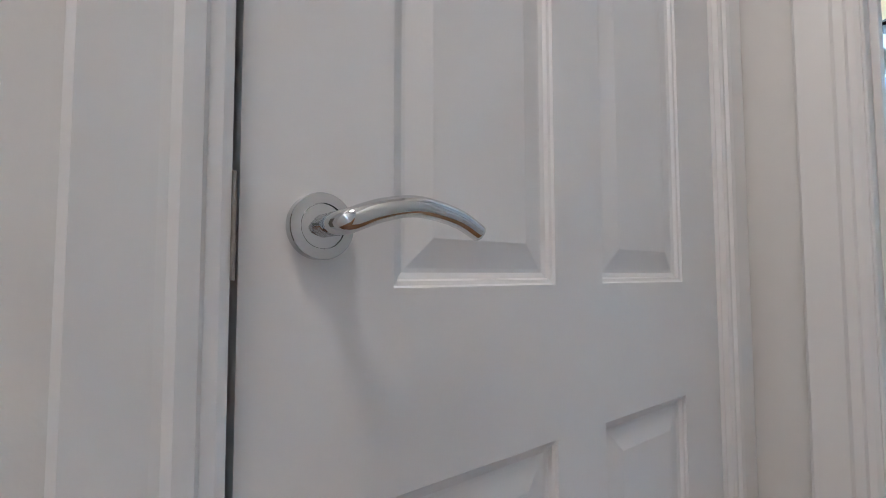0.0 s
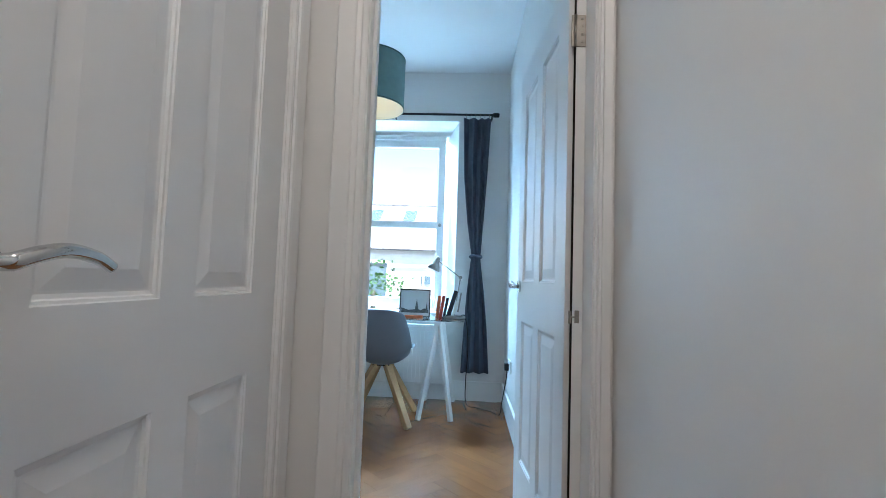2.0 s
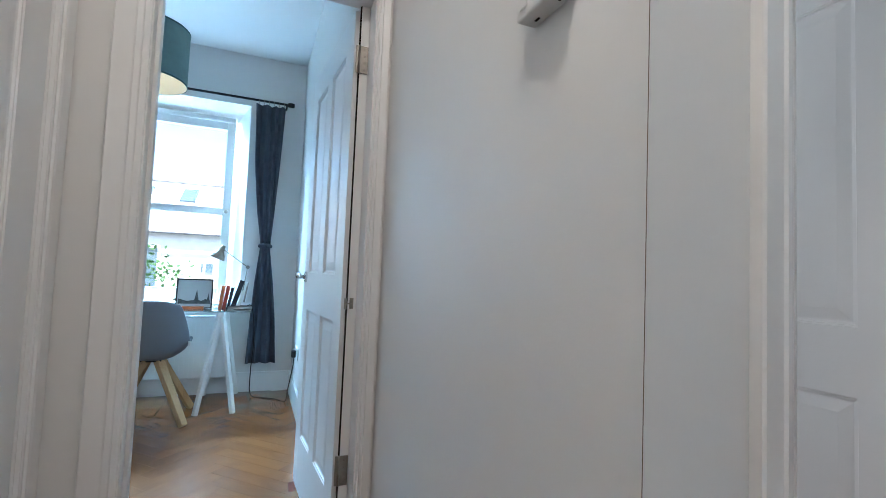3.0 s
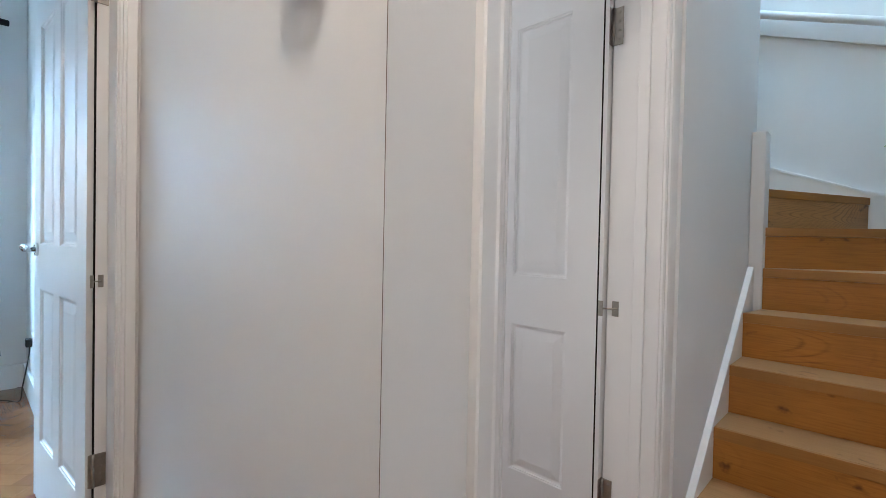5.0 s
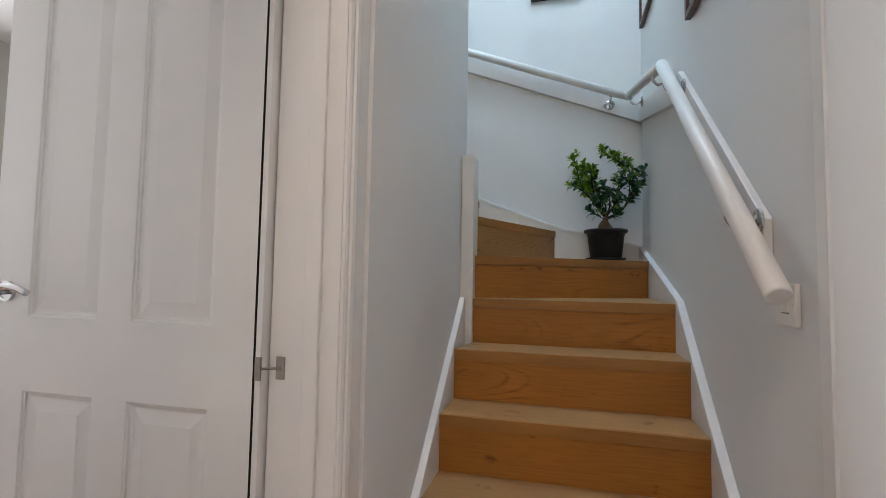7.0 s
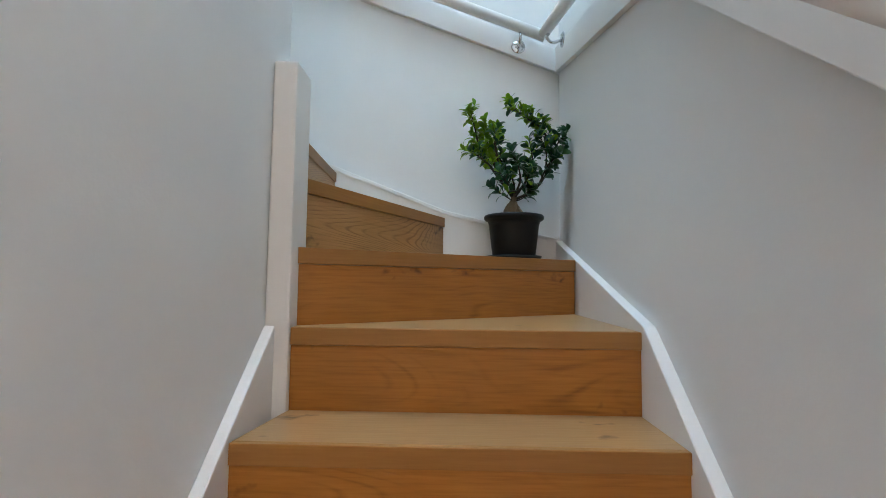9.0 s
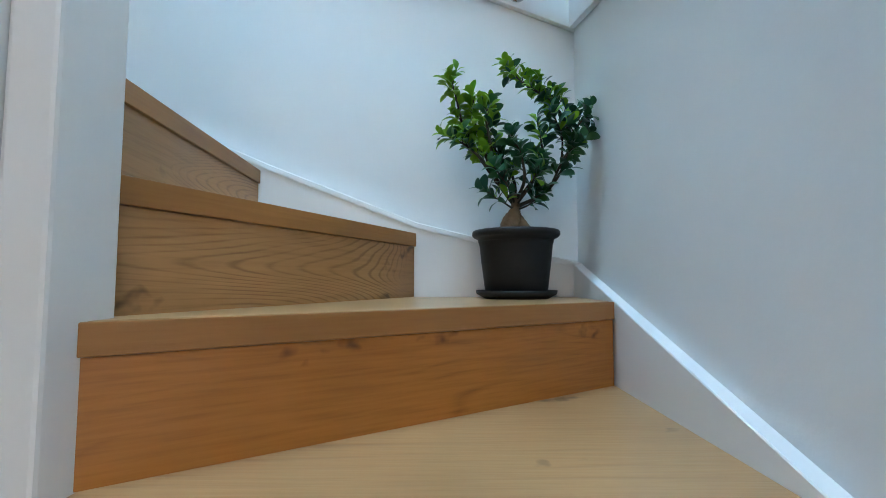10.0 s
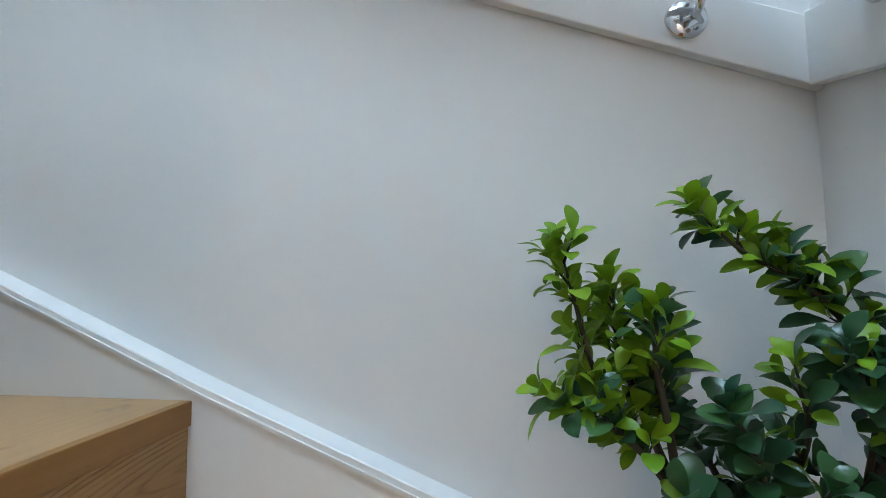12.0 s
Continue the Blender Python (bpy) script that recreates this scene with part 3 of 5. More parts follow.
tagged(closer(pose(-0.2455, 0.984, 0.925, 0, 0, 90) @ Matrix.Diagonal((0.62, 0.8, 0.62, 1)), None), "steel chain door closer on the study jamb", "door closer")
bm = bmesh.new()
tube(bm, [(-0.046, 0.168, 1.75), (-0.046, 0.168, 1.85)], 0.006, 10)
tagged(part("hinge", bm, M_STEEL), "steel hinge knuckle on the cupboard door", "hinge")
bm = bmesh.new()
box(bm, 0.7762, 0.7792, 0.15, 0.1765, 0.985, 1.06)
bev(bm, 0.0008, 1)
tagged(part("strike_plate", bm, M_STEEL), "small steel strike plate in the cupboard door frame", "strike plate")


# moulded strip on the stair wall at the foot of the stairs
bm = bmesh.new()
prism(bm, [(XR, 2.234, 0), (XR - 0.012, 2.234, 0), (XR - 0.015, 2.23, 0), (XR - 0.013, 2.195, 0), (XR - 0.019, 2.19, 0), (XR - 0.021, 2.182, 0), (XR - 0.017, 2.177, 0), (XR - 0.019, 2.169, 0), (XR, 2.169, 0)], (0, 0, 2.1))
tagged(part("trim_entrance", bm, M_GLOSS), "white moulded board at the foot of the stairs", "trim", "", "structure")
setting("wall_panel", (XR - 0.022, XR, 1.3, 2.166, 0, 2.1), M_GLOSS, "flat white painted panel beside the moulded board", "panel")


# ---- staircase ----
def zs(k):
    return 0.03 + 0.188 * k


NOSE = {k: ((1.011 if k < 5 else 1.043, 2.389 + 0.2117 * (k - 1)), (1.843, 2.389 + 0.2117 * (k - 1))) for k in range(1, 6)}
NOSE[6] = ((1.043, 3.272), (1.843, 3.795))
NOSE[7] = ((1.018, 3.335), (1.378, 4.11))
NOSE[8] = ((0.945, 3.335), (0.912, 4.11))
NOSE[9] = ((0.80, 3.335), (0.40, 4.11))
for k in range(10, 14):
    NOSE[k] = ((0.80 - 0.215 * (k - 9), 3.335), (0.40 - 0.215 * (k - 9), 4.11))
NOSE[14] = ((-0.4, 3.335), (-0.8, 4.11))
stairs = thing("staircase", "oak-clad winder staircase with white stringers and newel", "staircase", kind="structure")
for k in range(1, 14):
    a, b = NOSE[k]
    c, d = NOSE[k + 1]
    back = 0.02
    poly = [a, b]
    if k == 5:
        poly = [a, b, (1.843, d[1] + back), (1.043, c[1] + back)]
    elif k == 6:
        poly = [a, b, (1.843, 4.11), (1.36, 4.11), (1.0, 3.335)]
    elif k == 8:
        poly = [a, b, (0.38, 4.11), (0.78, 3.335)]
    else:
        poly = [a, b, (d[0], d[1] + (back if k < 5 else 0)), (c[0], c[1] + (back if k < 5 else 0))]
        if k >= 7:
            poly = [a, b, (d[0] - 0.02, d[1]), (c[0] - 0.02, c[1])]
    ux, uy = b[0] - a[0], b[1] - a[1]
    ul = math.hypot(ux, uy)
    nv = (-uy / ul * 0.012, ux / ul * 0.012)
    bm = bmesh.new()
    strip = [(0, 0, -0.04), (ul, 0, -0.04), (ul, 0.0115, -0.04), (0, 0.0115, -0.04)]
    prism(bm, strip, (0, 0, 0.0396))
    bev(bm, 0.002, 2)
    bmesh.ops.translate(bm, vec=(-ul / 2, 0, 0), verts=bm.verts)
    part("nosing", bm, M_NOSING_SHADED, stairs, "", Matrix.Translation(((a[0] + b[0]) / 2, (a[1] + b[1]) / 2, zs(k))) @ Matrix.Rotation(math.atan2(uy, ux), 4, "Z"))
    poly[0], poly[1] = (a[0] + nv[0], a[1] + nv[1]), (b[0] + nv[0], b[1] + nv[1])
    bm = bmesh.new()
    prism(bm, [(p[0], p[1], zs(k) - 0.04) for p in poly], (0, 0, 0.04))
    bev(bm, 0.0025, 2)
    cx = Vector((sum(p[0] for p in poly) / len(poly), sum(p[1] for p in poly) / len(poly), zs(k)))
    turn = math.atan2(b[1] - a[1], b[0] - a[0])
    loc = Matrix.Translation(cx) @ Matrix.Rotation(turn, 4, "Z")
    bmesh.ops.transform(bm, matrix=loc.inverted(), verts=bm.verts)
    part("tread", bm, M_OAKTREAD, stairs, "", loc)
    # riser under the nosing, set back a little
    dx, dy = b[0] - a[0], b[1] - a[1]
    ln = math.hypot(dx, dy)
    nx, ny = -dy / ln, dx / ln
    p0, p1 = Vector((a[0] + nx * 0.006, a[1] + ny * 0.006, 0)), Vector((b[0] + nx * 0.006, b[1] + ny * 0.006, 0))
    lo = zs(k - 1) if k > 1 else 0.0
    bm = bmesh.new()
    q = [(0, 0, 0), (ln, 0, 0), (ln, 0.018, 0), (0, 0.018, 0)]
    prism(bm, q, (0, 0, zs(k) - 0.041 - lo))
    bmesh.ops.translate(bm, vec=(-ln / 2, 0, -0.09), verts=bm.verts)
    mid = (p0 + p1) / 2
    part("riser", bm, M_OAK if k < 7 else M_OAKWILD_COOL_LIT, stairs, "", Matrix.Translation((mid.x, mid.y, lo + 0.09)) @ Matrix.Rotation(turn, 4, "Z"))


def stringer(pts, push, label):
    bm = bmesh.new()
    prism(bm, pts, push)
    bev(bm, 0.002, 1)
    part("stringer", bm, M_GLOSS, stairs, label)


stringer([(1.843, 2.2, -0.0), (1.843, 3.9, 0.0), (1.843, 4.112, 0.4), (1.843, 4.112, 1.255), (1.843, 4.06, 1.238), (1.843, 3.228, 0.984), (1.843, 2.389, 0.238), (1.843, 2.25, 0.1)], (0.0285, 0, 0), "white painted wall stringer")
stringer([(0.986, 2.25, 0.0), (0.986, 3.225, 0.4), (0.986, 3.225, 0.975), (0.986, 2.389, 0.233), (0.986, 2.25, 0.1)], (0.025, 0, 0), "white painted wall stringer")
stringer([(1.8715, 4.11, 0.6), (1.8715, 4.11, 1.257), (1.38, 4.11, 1.378), (0.938, 4.11, 1.552), (0.467, 4.11, 1.752), (-0.9, 4.11, 2.75), (-0.9, 4.11, 2.0), (0.9, 4.11, 1.1)], (0, 0.0495, 0), "white painted wall stringer")
bm = bmesh.new()
BT = [(1.8715, 1.245), (1.38, 1.366), (0.938, 1.54), (0.467, 1.742), (-0.9, 2.74)]
prism(bm, [(x, 4.1065, z) for x, z in BT] + [(x, 4.1065, z - 0.006) for x, z in reversed(BT)], (0, 0.004, 0))
part("bead", bm, M_GLOSS, stairs, "thin white bead along the stringer")
bm = bmesh.new()
box(bm, 0.986, 1.0425, 3.226, 3.333, 0.55, 1.598)
bev(bm, 0.006, 2)
part("newel_post", bm, M_GLOSS, stairs, "square white boxed newel post")


# ---- handrail ----
rail = thing("handrail", "white round handrail on chrome brackets along the stair walls", "handrail")


def board(pts, push, name="backing_board"):
    bm = bmesh.new()
    prism(bm, pts, push)
    bev(bm, 0.003, 2)
    part(name, bm, M_GLOSS, rail, "flat white backing board")


board([(1.871, 2.44, 1.1), (1.871, 3.185, 1.765), (1.871, 3.185, 1.875), (1.871, 2.44, 1.204)], (-0.02, 0, 0))
board([(1.871, 3.187, 1.758), (1.871, 4.139, 1.994), (1.871, 4.139, 2.105), (1.871, 3.187, 1.875)], (-0.02, 0, 0))
board([(1.871, 4.159, 1.99), (-0.7, 4.159, 2.985), (-0.7, 4.159, 3.095), (1.871, 4.159, 2.095)], (0, -0.02, 0))
RAIL = [((1.80, 2.24, 1.035), (1.80, 3.225, 1.925)), ((1.80, 3.215, 1.92), (1.79, 4.075, 2.135)), ((1.80, 4.085, 2.125), (-0.6, 4.085, 3.055))]
for a, b in RAIL:
    bm = bmesh.new()
    a, b = Vector(a), Vector(b)
    e = (b - a).normalized()
    tube(bm, [a, a + e * 0.004, b - e * 0.004, b], [0.019, 0.0235, 0.0235, 0.019], 24)
    part("rail", bm, M_GLOSS, rail, "round white painted rail")


def bracket(p, out, top):
    """Chrome disc on the board and a swan-neck arm up to the rail."""
    p, out, top = Vector(p), Vector(out), Vector(top)
    q = out.to_track_quat("Z", "Y").to_matrix().to_4x4()
    bm = bmesh.new()
    lathe(bm, [(0.0001, 0), (0.03, 0), (0.031, 0.002), (0.029, 0.006), (0.012, 0.009), (0.0001, 0.0095)], 28, Matrix.Translation(p) @ q)
    ob = part("bracket", bm, M_CHROME, rail, "polished chrome rail bracket")
    bm = bmesh.new()
    low = p + out * 0.045 + Vector((0, 0, -0.012))
    tube(bm, curve_pts([p + out * 0.004, low, p + out * 0.066 + Vector((0, 0, 0.012)), top], 8), 0.0062, 12)
    part("arm", bm, M_CHROME, ob)
    for g in (-1, 1):
        bm = bmesh.new()
        lathe(bm, [(0.0001, 0.004), (0.0035, 0.003), (0.0035, 0)], 8, Matrix.Translation(p + Vector((0, 0, g * 0.02)) + out * 0.006) @ q)
        part("screw", bm, M_STEEL, ob)


def rail_z(y):
    return 1.035 + (y - 2.24) * 0.9036 if y < 3.22 else 1.92 + (y - 3.22) * 0.25


for y in (2.46, 3.1):
    bracket((1.851, y, rail_z(y) - 0.035), (-1, 0, 0), (1.802, y, rail_z(y) - 0.024))
for y in (3.32, 3.995):
    bracket((1.851, y, rail_z(y) - 0.05), (-1, 0, 0), (1.796, y, rail_z(y) - 0.024))
for x in (1.69, 0.55, -0.3):
    z = 2.125 + (1.80 - x) * 0.3875
    bracket((x, 4.139, z - 0.06), (0, -1, 0), (x, 4.085, z - 0.024))


# ---- wall things in hall and stairwell ----
def framed(name, m, w, h, fw, mframe, label, ink):
    """A framed print; local x across, z up, facing -y."""
    th = thing(name, label, "picture", m)
    bm = bmesh.new()
    for d in ((0, w, -0.022, -0.002, 0, fw), (0, w, -0.022, -0.002, h - fw, h), (0, fw, -0.022, -0.002, fw, h - fw), (w - fw, w, -0.022, -0.002, fw, h - fw)):
        box(bm, *d)
    part("picture_frame", bm, mframe, th)
    boxpart("print", (fw, w - fw, -0.01, -0.003, fw, h - fw), M_PRINT, th, "pale print")
    if ink:
        bm = bmesh.new()
        y = -0.0112
        prism(bm, [(fw + 0.005, y, 0.035), (w - fw - 0.005, y, 0.035), (w - fw - 0.005, y, 0.06), (w * 0.8, y, 0.07), (w * 0.7, y, 0.055), (w * 0.62, y, 0.062), (w * 0.56, y, 0.14), (w * 0.5, y, 0.062), (w * 0.3, y, 0.055), (fw + 0.005, y, 0.072)], (0, 0.001, 0))
        prism(bm, [(w * 0.84, y, 0.055), (w * 0.92, y, 0.05), (w * 0.89, y, 0.12)], (0, 0.001, 0))
        part("skyline", bm, M_INK, th, "dark skyline with a spire")
    return th


framed("wall_picture", Matrix.Translation((1.22, 4.157, 2.82)), 0.32, 0.42, 0.018, M_FRAMEBLK, "black framed print on the stair wall", False)
RZ = Matrix.Rotation(radians(-90), 4, "Z")
framed("wall_picture", Matrix.Translation((1.869, 4.06, 2.52)) @ RZ, 0.3, 0.42, 0.018, M_FRAMEBRN, "brown wood framed print high on the stair wall", False)
framed("wall_picture", Matrix.Translation((1.869, 3.06, 2.01)) @ RZ, 0.32, 0.42, 0.022, M_FRAMEBRN, "brown wood framed print above the handrail", False)
sw = thing("light_switch", "white plastic light switch on the stair wall", "switch")
boxpart("plate", (1.861, 1.8715, 2.325, 2.411, 0.972, 1.058), M_PLASTIC, sw, b=0.003)
boxpart("rocker", (1.857, 1.8615, 2.353, 2.383, 1.0, 1.03), M_PLASTIC, sw, b=0.001)
boxpart("rocker_gap", (1.8602, 1.8612, 2.352, 2.384, 0.9975, 1.0005), M_DISPLAY, sw, "grey slit under the rocker")
for y in (2.338, 2.398):
    boxpart("screw", (1.8598, 1.8614, y - 0.003, y + 0.003, 1.012, 1.018), M_PLASTIC, sw)
th = thing("thermostat", "white plastic wall thermostat with a small display", "thermostat")
bm = bmesh.new()
box(bm, 0.712, 0.822, 1.05, 1.0885, 1.468, 1.56)
bev(bm, 0.006, 3)
part("case", bm, M_PLASTIC, th)
boxpart("display", (0.735, 0.775, 1.047, 1.0505, 1.505, 1.54), M_DISPLAY, th, "small grey display")
boxpart("button", (0.727, 0.747, 1.0475, 1.0505, 1.482, 1.49), M_PLASTIC, th, b=0.001)
for x in (0.735, 0.8):
    boxpart("vent_slot", (x, x + 0.012, 1.072, 1.076, 1.4672, 1.4685), M_DARK, th, "dark slot")
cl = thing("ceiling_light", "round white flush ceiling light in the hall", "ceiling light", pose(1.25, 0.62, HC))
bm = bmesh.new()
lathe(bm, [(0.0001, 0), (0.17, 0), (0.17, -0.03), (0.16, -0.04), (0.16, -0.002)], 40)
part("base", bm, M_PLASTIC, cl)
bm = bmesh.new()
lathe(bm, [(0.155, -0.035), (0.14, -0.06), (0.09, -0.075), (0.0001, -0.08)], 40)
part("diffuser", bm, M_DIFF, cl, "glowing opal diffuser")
boxpart("seam_crack", (XB - 0.0006, XB + 0.0002, 1.0966, 1.0974, 0, 2.3), M_CRACK)
tagged(bpy.data.objects["seam_crack"], "thin dark paint crack down the wall corner", "crack", "", "structure")


# ---- potted ficus on the winder step ----
PX, PY, PZ = 1.652, 3.985, zs(6)
plant = thing("potted_ficus", "small ficus bonsai in a black plastic pot on the stairs", "plant", pose(PX, PY, PZ))
bm = bmesh.new()
lathe(bm, [(0.0001, 0.002), (0.08, 0.002), (0.098, 0.012), (0.105, 0.022), (0.108, 0.022), (0.106, 0.012), (0.084, 0.0), (0.0001, 0.0)], 48)
part("saucer", bm, M_POT, plant, "shallow black plastic saucer")
bm = bmesh.new()
lathe(bm, [(0.0001, 0.008), (0.078, 0.008), (0.082, 0.012), (0.093, 0.1), (0.097, 0.14), (0.102, 0.158), (0.112, 0.162), (0.117, 0.168), (0.117, 0.176), (0.114, 0.18), (0.107, 0.179), (0.104, 0.172), (0.1, 0.15), (0.0001, 0.15)], 56)
part("pot", bm, M_POT, plant, "black plastic nursery pot with a rolled rim")
bm = bmesh.new()
bmesh.ops.create_grid(bm, x_segments=22, y_segments=22, size=0.1)
for v in list(bm.verts):
    r = v.co.length
    if r > 0.101:
        bm.verts.remove(v)
for v in bm.verts:
    v.co.z = 0.153 + 0.006 * noise.noise(v.co * 40) + 0.008 * max(0, 1 - v.co.length / 0.06)
part("soil", bm, M_SOIL, plant, "dark potting soil")
# swollen trunk: root legs that join under a short neck
bm = bmesh.new()


def root(ctrl, r):
    pts = curve_pts([(x * 0.85, y * 0.85, 0.146 + (z - 0.146) * 0.96) for x, y, z in ctrl], 5)
    tube(bm, pts, [0.88 * r[min(len(r) - 1, int(i / len(pts) * len(r)))] for i in range(len(pts))], 14)


root([(-0.05, -0.025, 0.146), (-0.042, -0.022, 0.165), (-0.024, -0.012, 0.19), (-0.01, -0.006, 0.218), (0.0, 0, 0.25), (0.002, 0, 0.285)], [0.01, 0.012, 0.017, 0.024, 0.028, 0.028, 0.024, 0.018, 0.014, 0.013, 0.012])
root([(0.052, -0.022, 0.146), (0.036, -0.016, 0.17), (0.018, -0.008, 0.196), (0.005, 0, 0.23)], [0.011, 0.015, 0.019, 0.021, 0.02, 0.016, 0.012])
root([(0.012, 0.05, 0.146), (0.008, 0.03, 0.175), (0.004, 0.012, 0.205), (0.002, 0, 0.24)], [0.01, 0.013, 0.016, 0.017, 0.014])
part("trunk", bm, M_TRUNK, plant, "swollen pale brown trunk with root legs")

# limbs: end points from the trunk top, then leafy twigs along them
rng = random.Random(11)
BOUGHS = [
    # control points of a bough, twigs, share of young leaves
    ([(0.0, 0, 0.27), (-0.04, 0.0, 0.32), (-0.09, -0.01, 0.38), (-0.135, -0.015, 0.45), (-0.158, -0.02, 0.54), (-0.172, -0.02, 0.6)], 19, 1.0),
    ([(-0.05, 0, 0.33), (-0.085, 0.02, 0.42), (-0.105, 0.02, 0.49), (-0.11, 0.015, 0.55)], 13, 1.0),
    ([(-0.05, 0, 0.33), (-0.07, -0.03, 0.42), (-0.08, -0.035, 0.48), (-0.075, -0.03, 0.52)], 9, 0.7),
    ([(-0.03, 0, 0.31), (-0.08, -0.02, 0.37), (-0.13, -0.03, 0.41), (-0.17, -0.03, 0.43)], 10, 0.6),
    ([(0.0, 0, 0.28), (0.0, 0.02, 0.34), (-0.03, 0.02, 0.39), (-0.06, 0.02, 0.43)], 10, 0.1),
    ([(0.0, 0, 0.28), (0.02, -0.03, 0.33), (0.01, -0.05, 0.38), (-0.01, -0.06, 0.42)], 10, 0.15),
    ([(0.0, 0, 0.28), (0.05, 0.0, 0.34), (0.07, -0.02, 0.4), (0.06, -0.03, 0.46)], 11, 0.35),
    ([(0.005, 0, 0.27), (0.08, -0.01, 0.305), (0.13, -0.02, 0.37), (0.155, -0.03, 0.45), (0.19, -0.03, 0.5)], 15, 0.02),
    ([(0.13, -0.02, 0.37), (0.15, -0.01, 0.44), (0.13, 0.0, 0.51), (0.09, 0.0, 0.56), (0.03, 0.0, 0.6), (-0.01, 0.0, 0.64)], 18, 0.65),
    ([(0.13, 0.0, 0.5), (0.12, 0.01, 0.54), (0.09, 0.02, 0.585)], 6, 0.5),
    ([(0.1, -0.01, 0.33), (0.13, -0.04, 0.39), (0.17, -0.05, 0.42)], 8, 0.05),
    ([(0.12, -0.02, 0.36), (0.12, -0.04, 0.43), (0.1, -0.05, 0.48)], 7, 0.3),
    ([(0.0, 0, 0.26), (-0.03, -0.02, 0.275), (-0.06, -0.03, 0.29)], 5, 0.3),
    ([(0.0, 0, 0.26), (0.03, -0.02, 0.27), (0.05, -0.03, 0.29)], 6, 0.05),
    ([(0.0, 0, 0.27), (-0.02, -0.03, 0.31), (-0.05, -0.05, 0.34)], 7, 0.1),
    ([(0.0, 0, 0.27), (0.03, -0.04, 0.31), (0.05, -0.06, 0.35)], 7, 0.1),
]


def leaf_mesh(name, material, l, w):
    bm = bmesh.new()
    st = [(0.0, 0.03, 0), (0.1, 0.06, 0.0), (0.24, 0.38, 0.002), (0.42, 0.78, 0.003), (0.6, 1.0, 0.002), (0.76, 0.95, -0.001), (0.88, 0.7, -0.004), (0.96, 0.38, -0.006), (1.0, 0.08, -0.008)]
    prev = None
    for t, s, dz in st:
        x = t * l
        hw = max(s * w / 2, 0.0006)
        rowv = [bm.verts.new((x, -hw, dz + hw * 0.2)), bm.verts.new((x, 0, dz)), bm.verts.new((x, hw, dz + hw * 0.2))]
        if prev:
            for q in (0, 1):
                bm.faces.new((prev[q], prev[q + 1], rowv[q + 1], rowv[q])).smooth = True
        prev = rowv
    me = bpy.data.meshes.new(name)
    bm.to_mesh(me)
    bm.free()
    me.materials.append(material)
    return me


LEAFS = [leaf_mesh("leaf", M_LEAF, 0.053, 0.03), leaf_mesh("leaf", M_LEAF, 0.044, 0.026), leaf_mesh("leaf", M_LEAFNEW, 0.051, 0.0245), leaf_mesh("leaf", M_LEAFNEW, 0.041, 0.0205)]
bm = bmesh.new()
spots = []
for ctrl, twigs, young in BOUGHS:
    twigs = int(twigs * (1.15 if young > 0.5 else 0.9))
    pts = curve_pts([(x, y, 0.25 + (z - 0.25) * 0.965 - 0.022 * max(0, min(1, (0.42 - z) / 0.14))) for x, y, z in ctrl], 6)
    n = len(pts)
    r0 = 0.0055 if n > 14 else 0.0035
    tube(bm, pts, [r0 * (1 - 0.72 * i / n) for i in range(n)], 8)
    for i in range(twigs):
        s = 0.35 + 0.65 * (i + 1) / twigs
        p = pts[min(n - 1, int(s * (n - 1)))]
        ahead = (pts[min(n - 1, int(s * (n - 1)) + 1)] - pts[max(0, int(s * (n - 1)) - 1)]).normalized()
        end = i == twigs - 1
        az = rng.uniform(0, 2 * math.pi)
        lead = 0.62 if young > 0.5 else 0.45
        d = (ahead * (1.0 if end else lead) + Vector((math.cos(az), math.sin(az) * 0.75, 0.35)) * (0.15 if end else 0.72)).normalized()
        ln = rng.uniform(0.018, 0.034)
        tip = p + d * ln
        tube(bm, [p, p + d * ln * 0.5 + Vector((0, 0, 0.002)), tip], [0.0016, 0.0013, 0.0009], 6)
        # leaves spiral up the twig, closing to a rosette at its tip
        a2 = rng.uniform(0, 2 * math.pi)
        count = 7 if end else 5
        for q in range(count):
            a2 += 2.4 + rng.uniform(-0.3, 0.3)
            side = Matrix.Rotation(a2, 3, d) @ d.orthogonal().normalized()
            close = q / (count - 1)
            f = (d * (0.25 + 0.75 * close) + side * (1.0 - 0.4 * close) + Vector((0, 0, 0.25))).normalized()
            spots.append((p.lerp(tip, 0.3 + 0.7 * close), f, rng.random() < young, rng.uniform(0.75, 1.12) * (1.0 - 0.2 * close), d))
part("branchwork", bm, M_TWIG, plant, "thin dark branches")
rng.shuffle(spots)
more = [bmesh.new(), bmesh.new()]
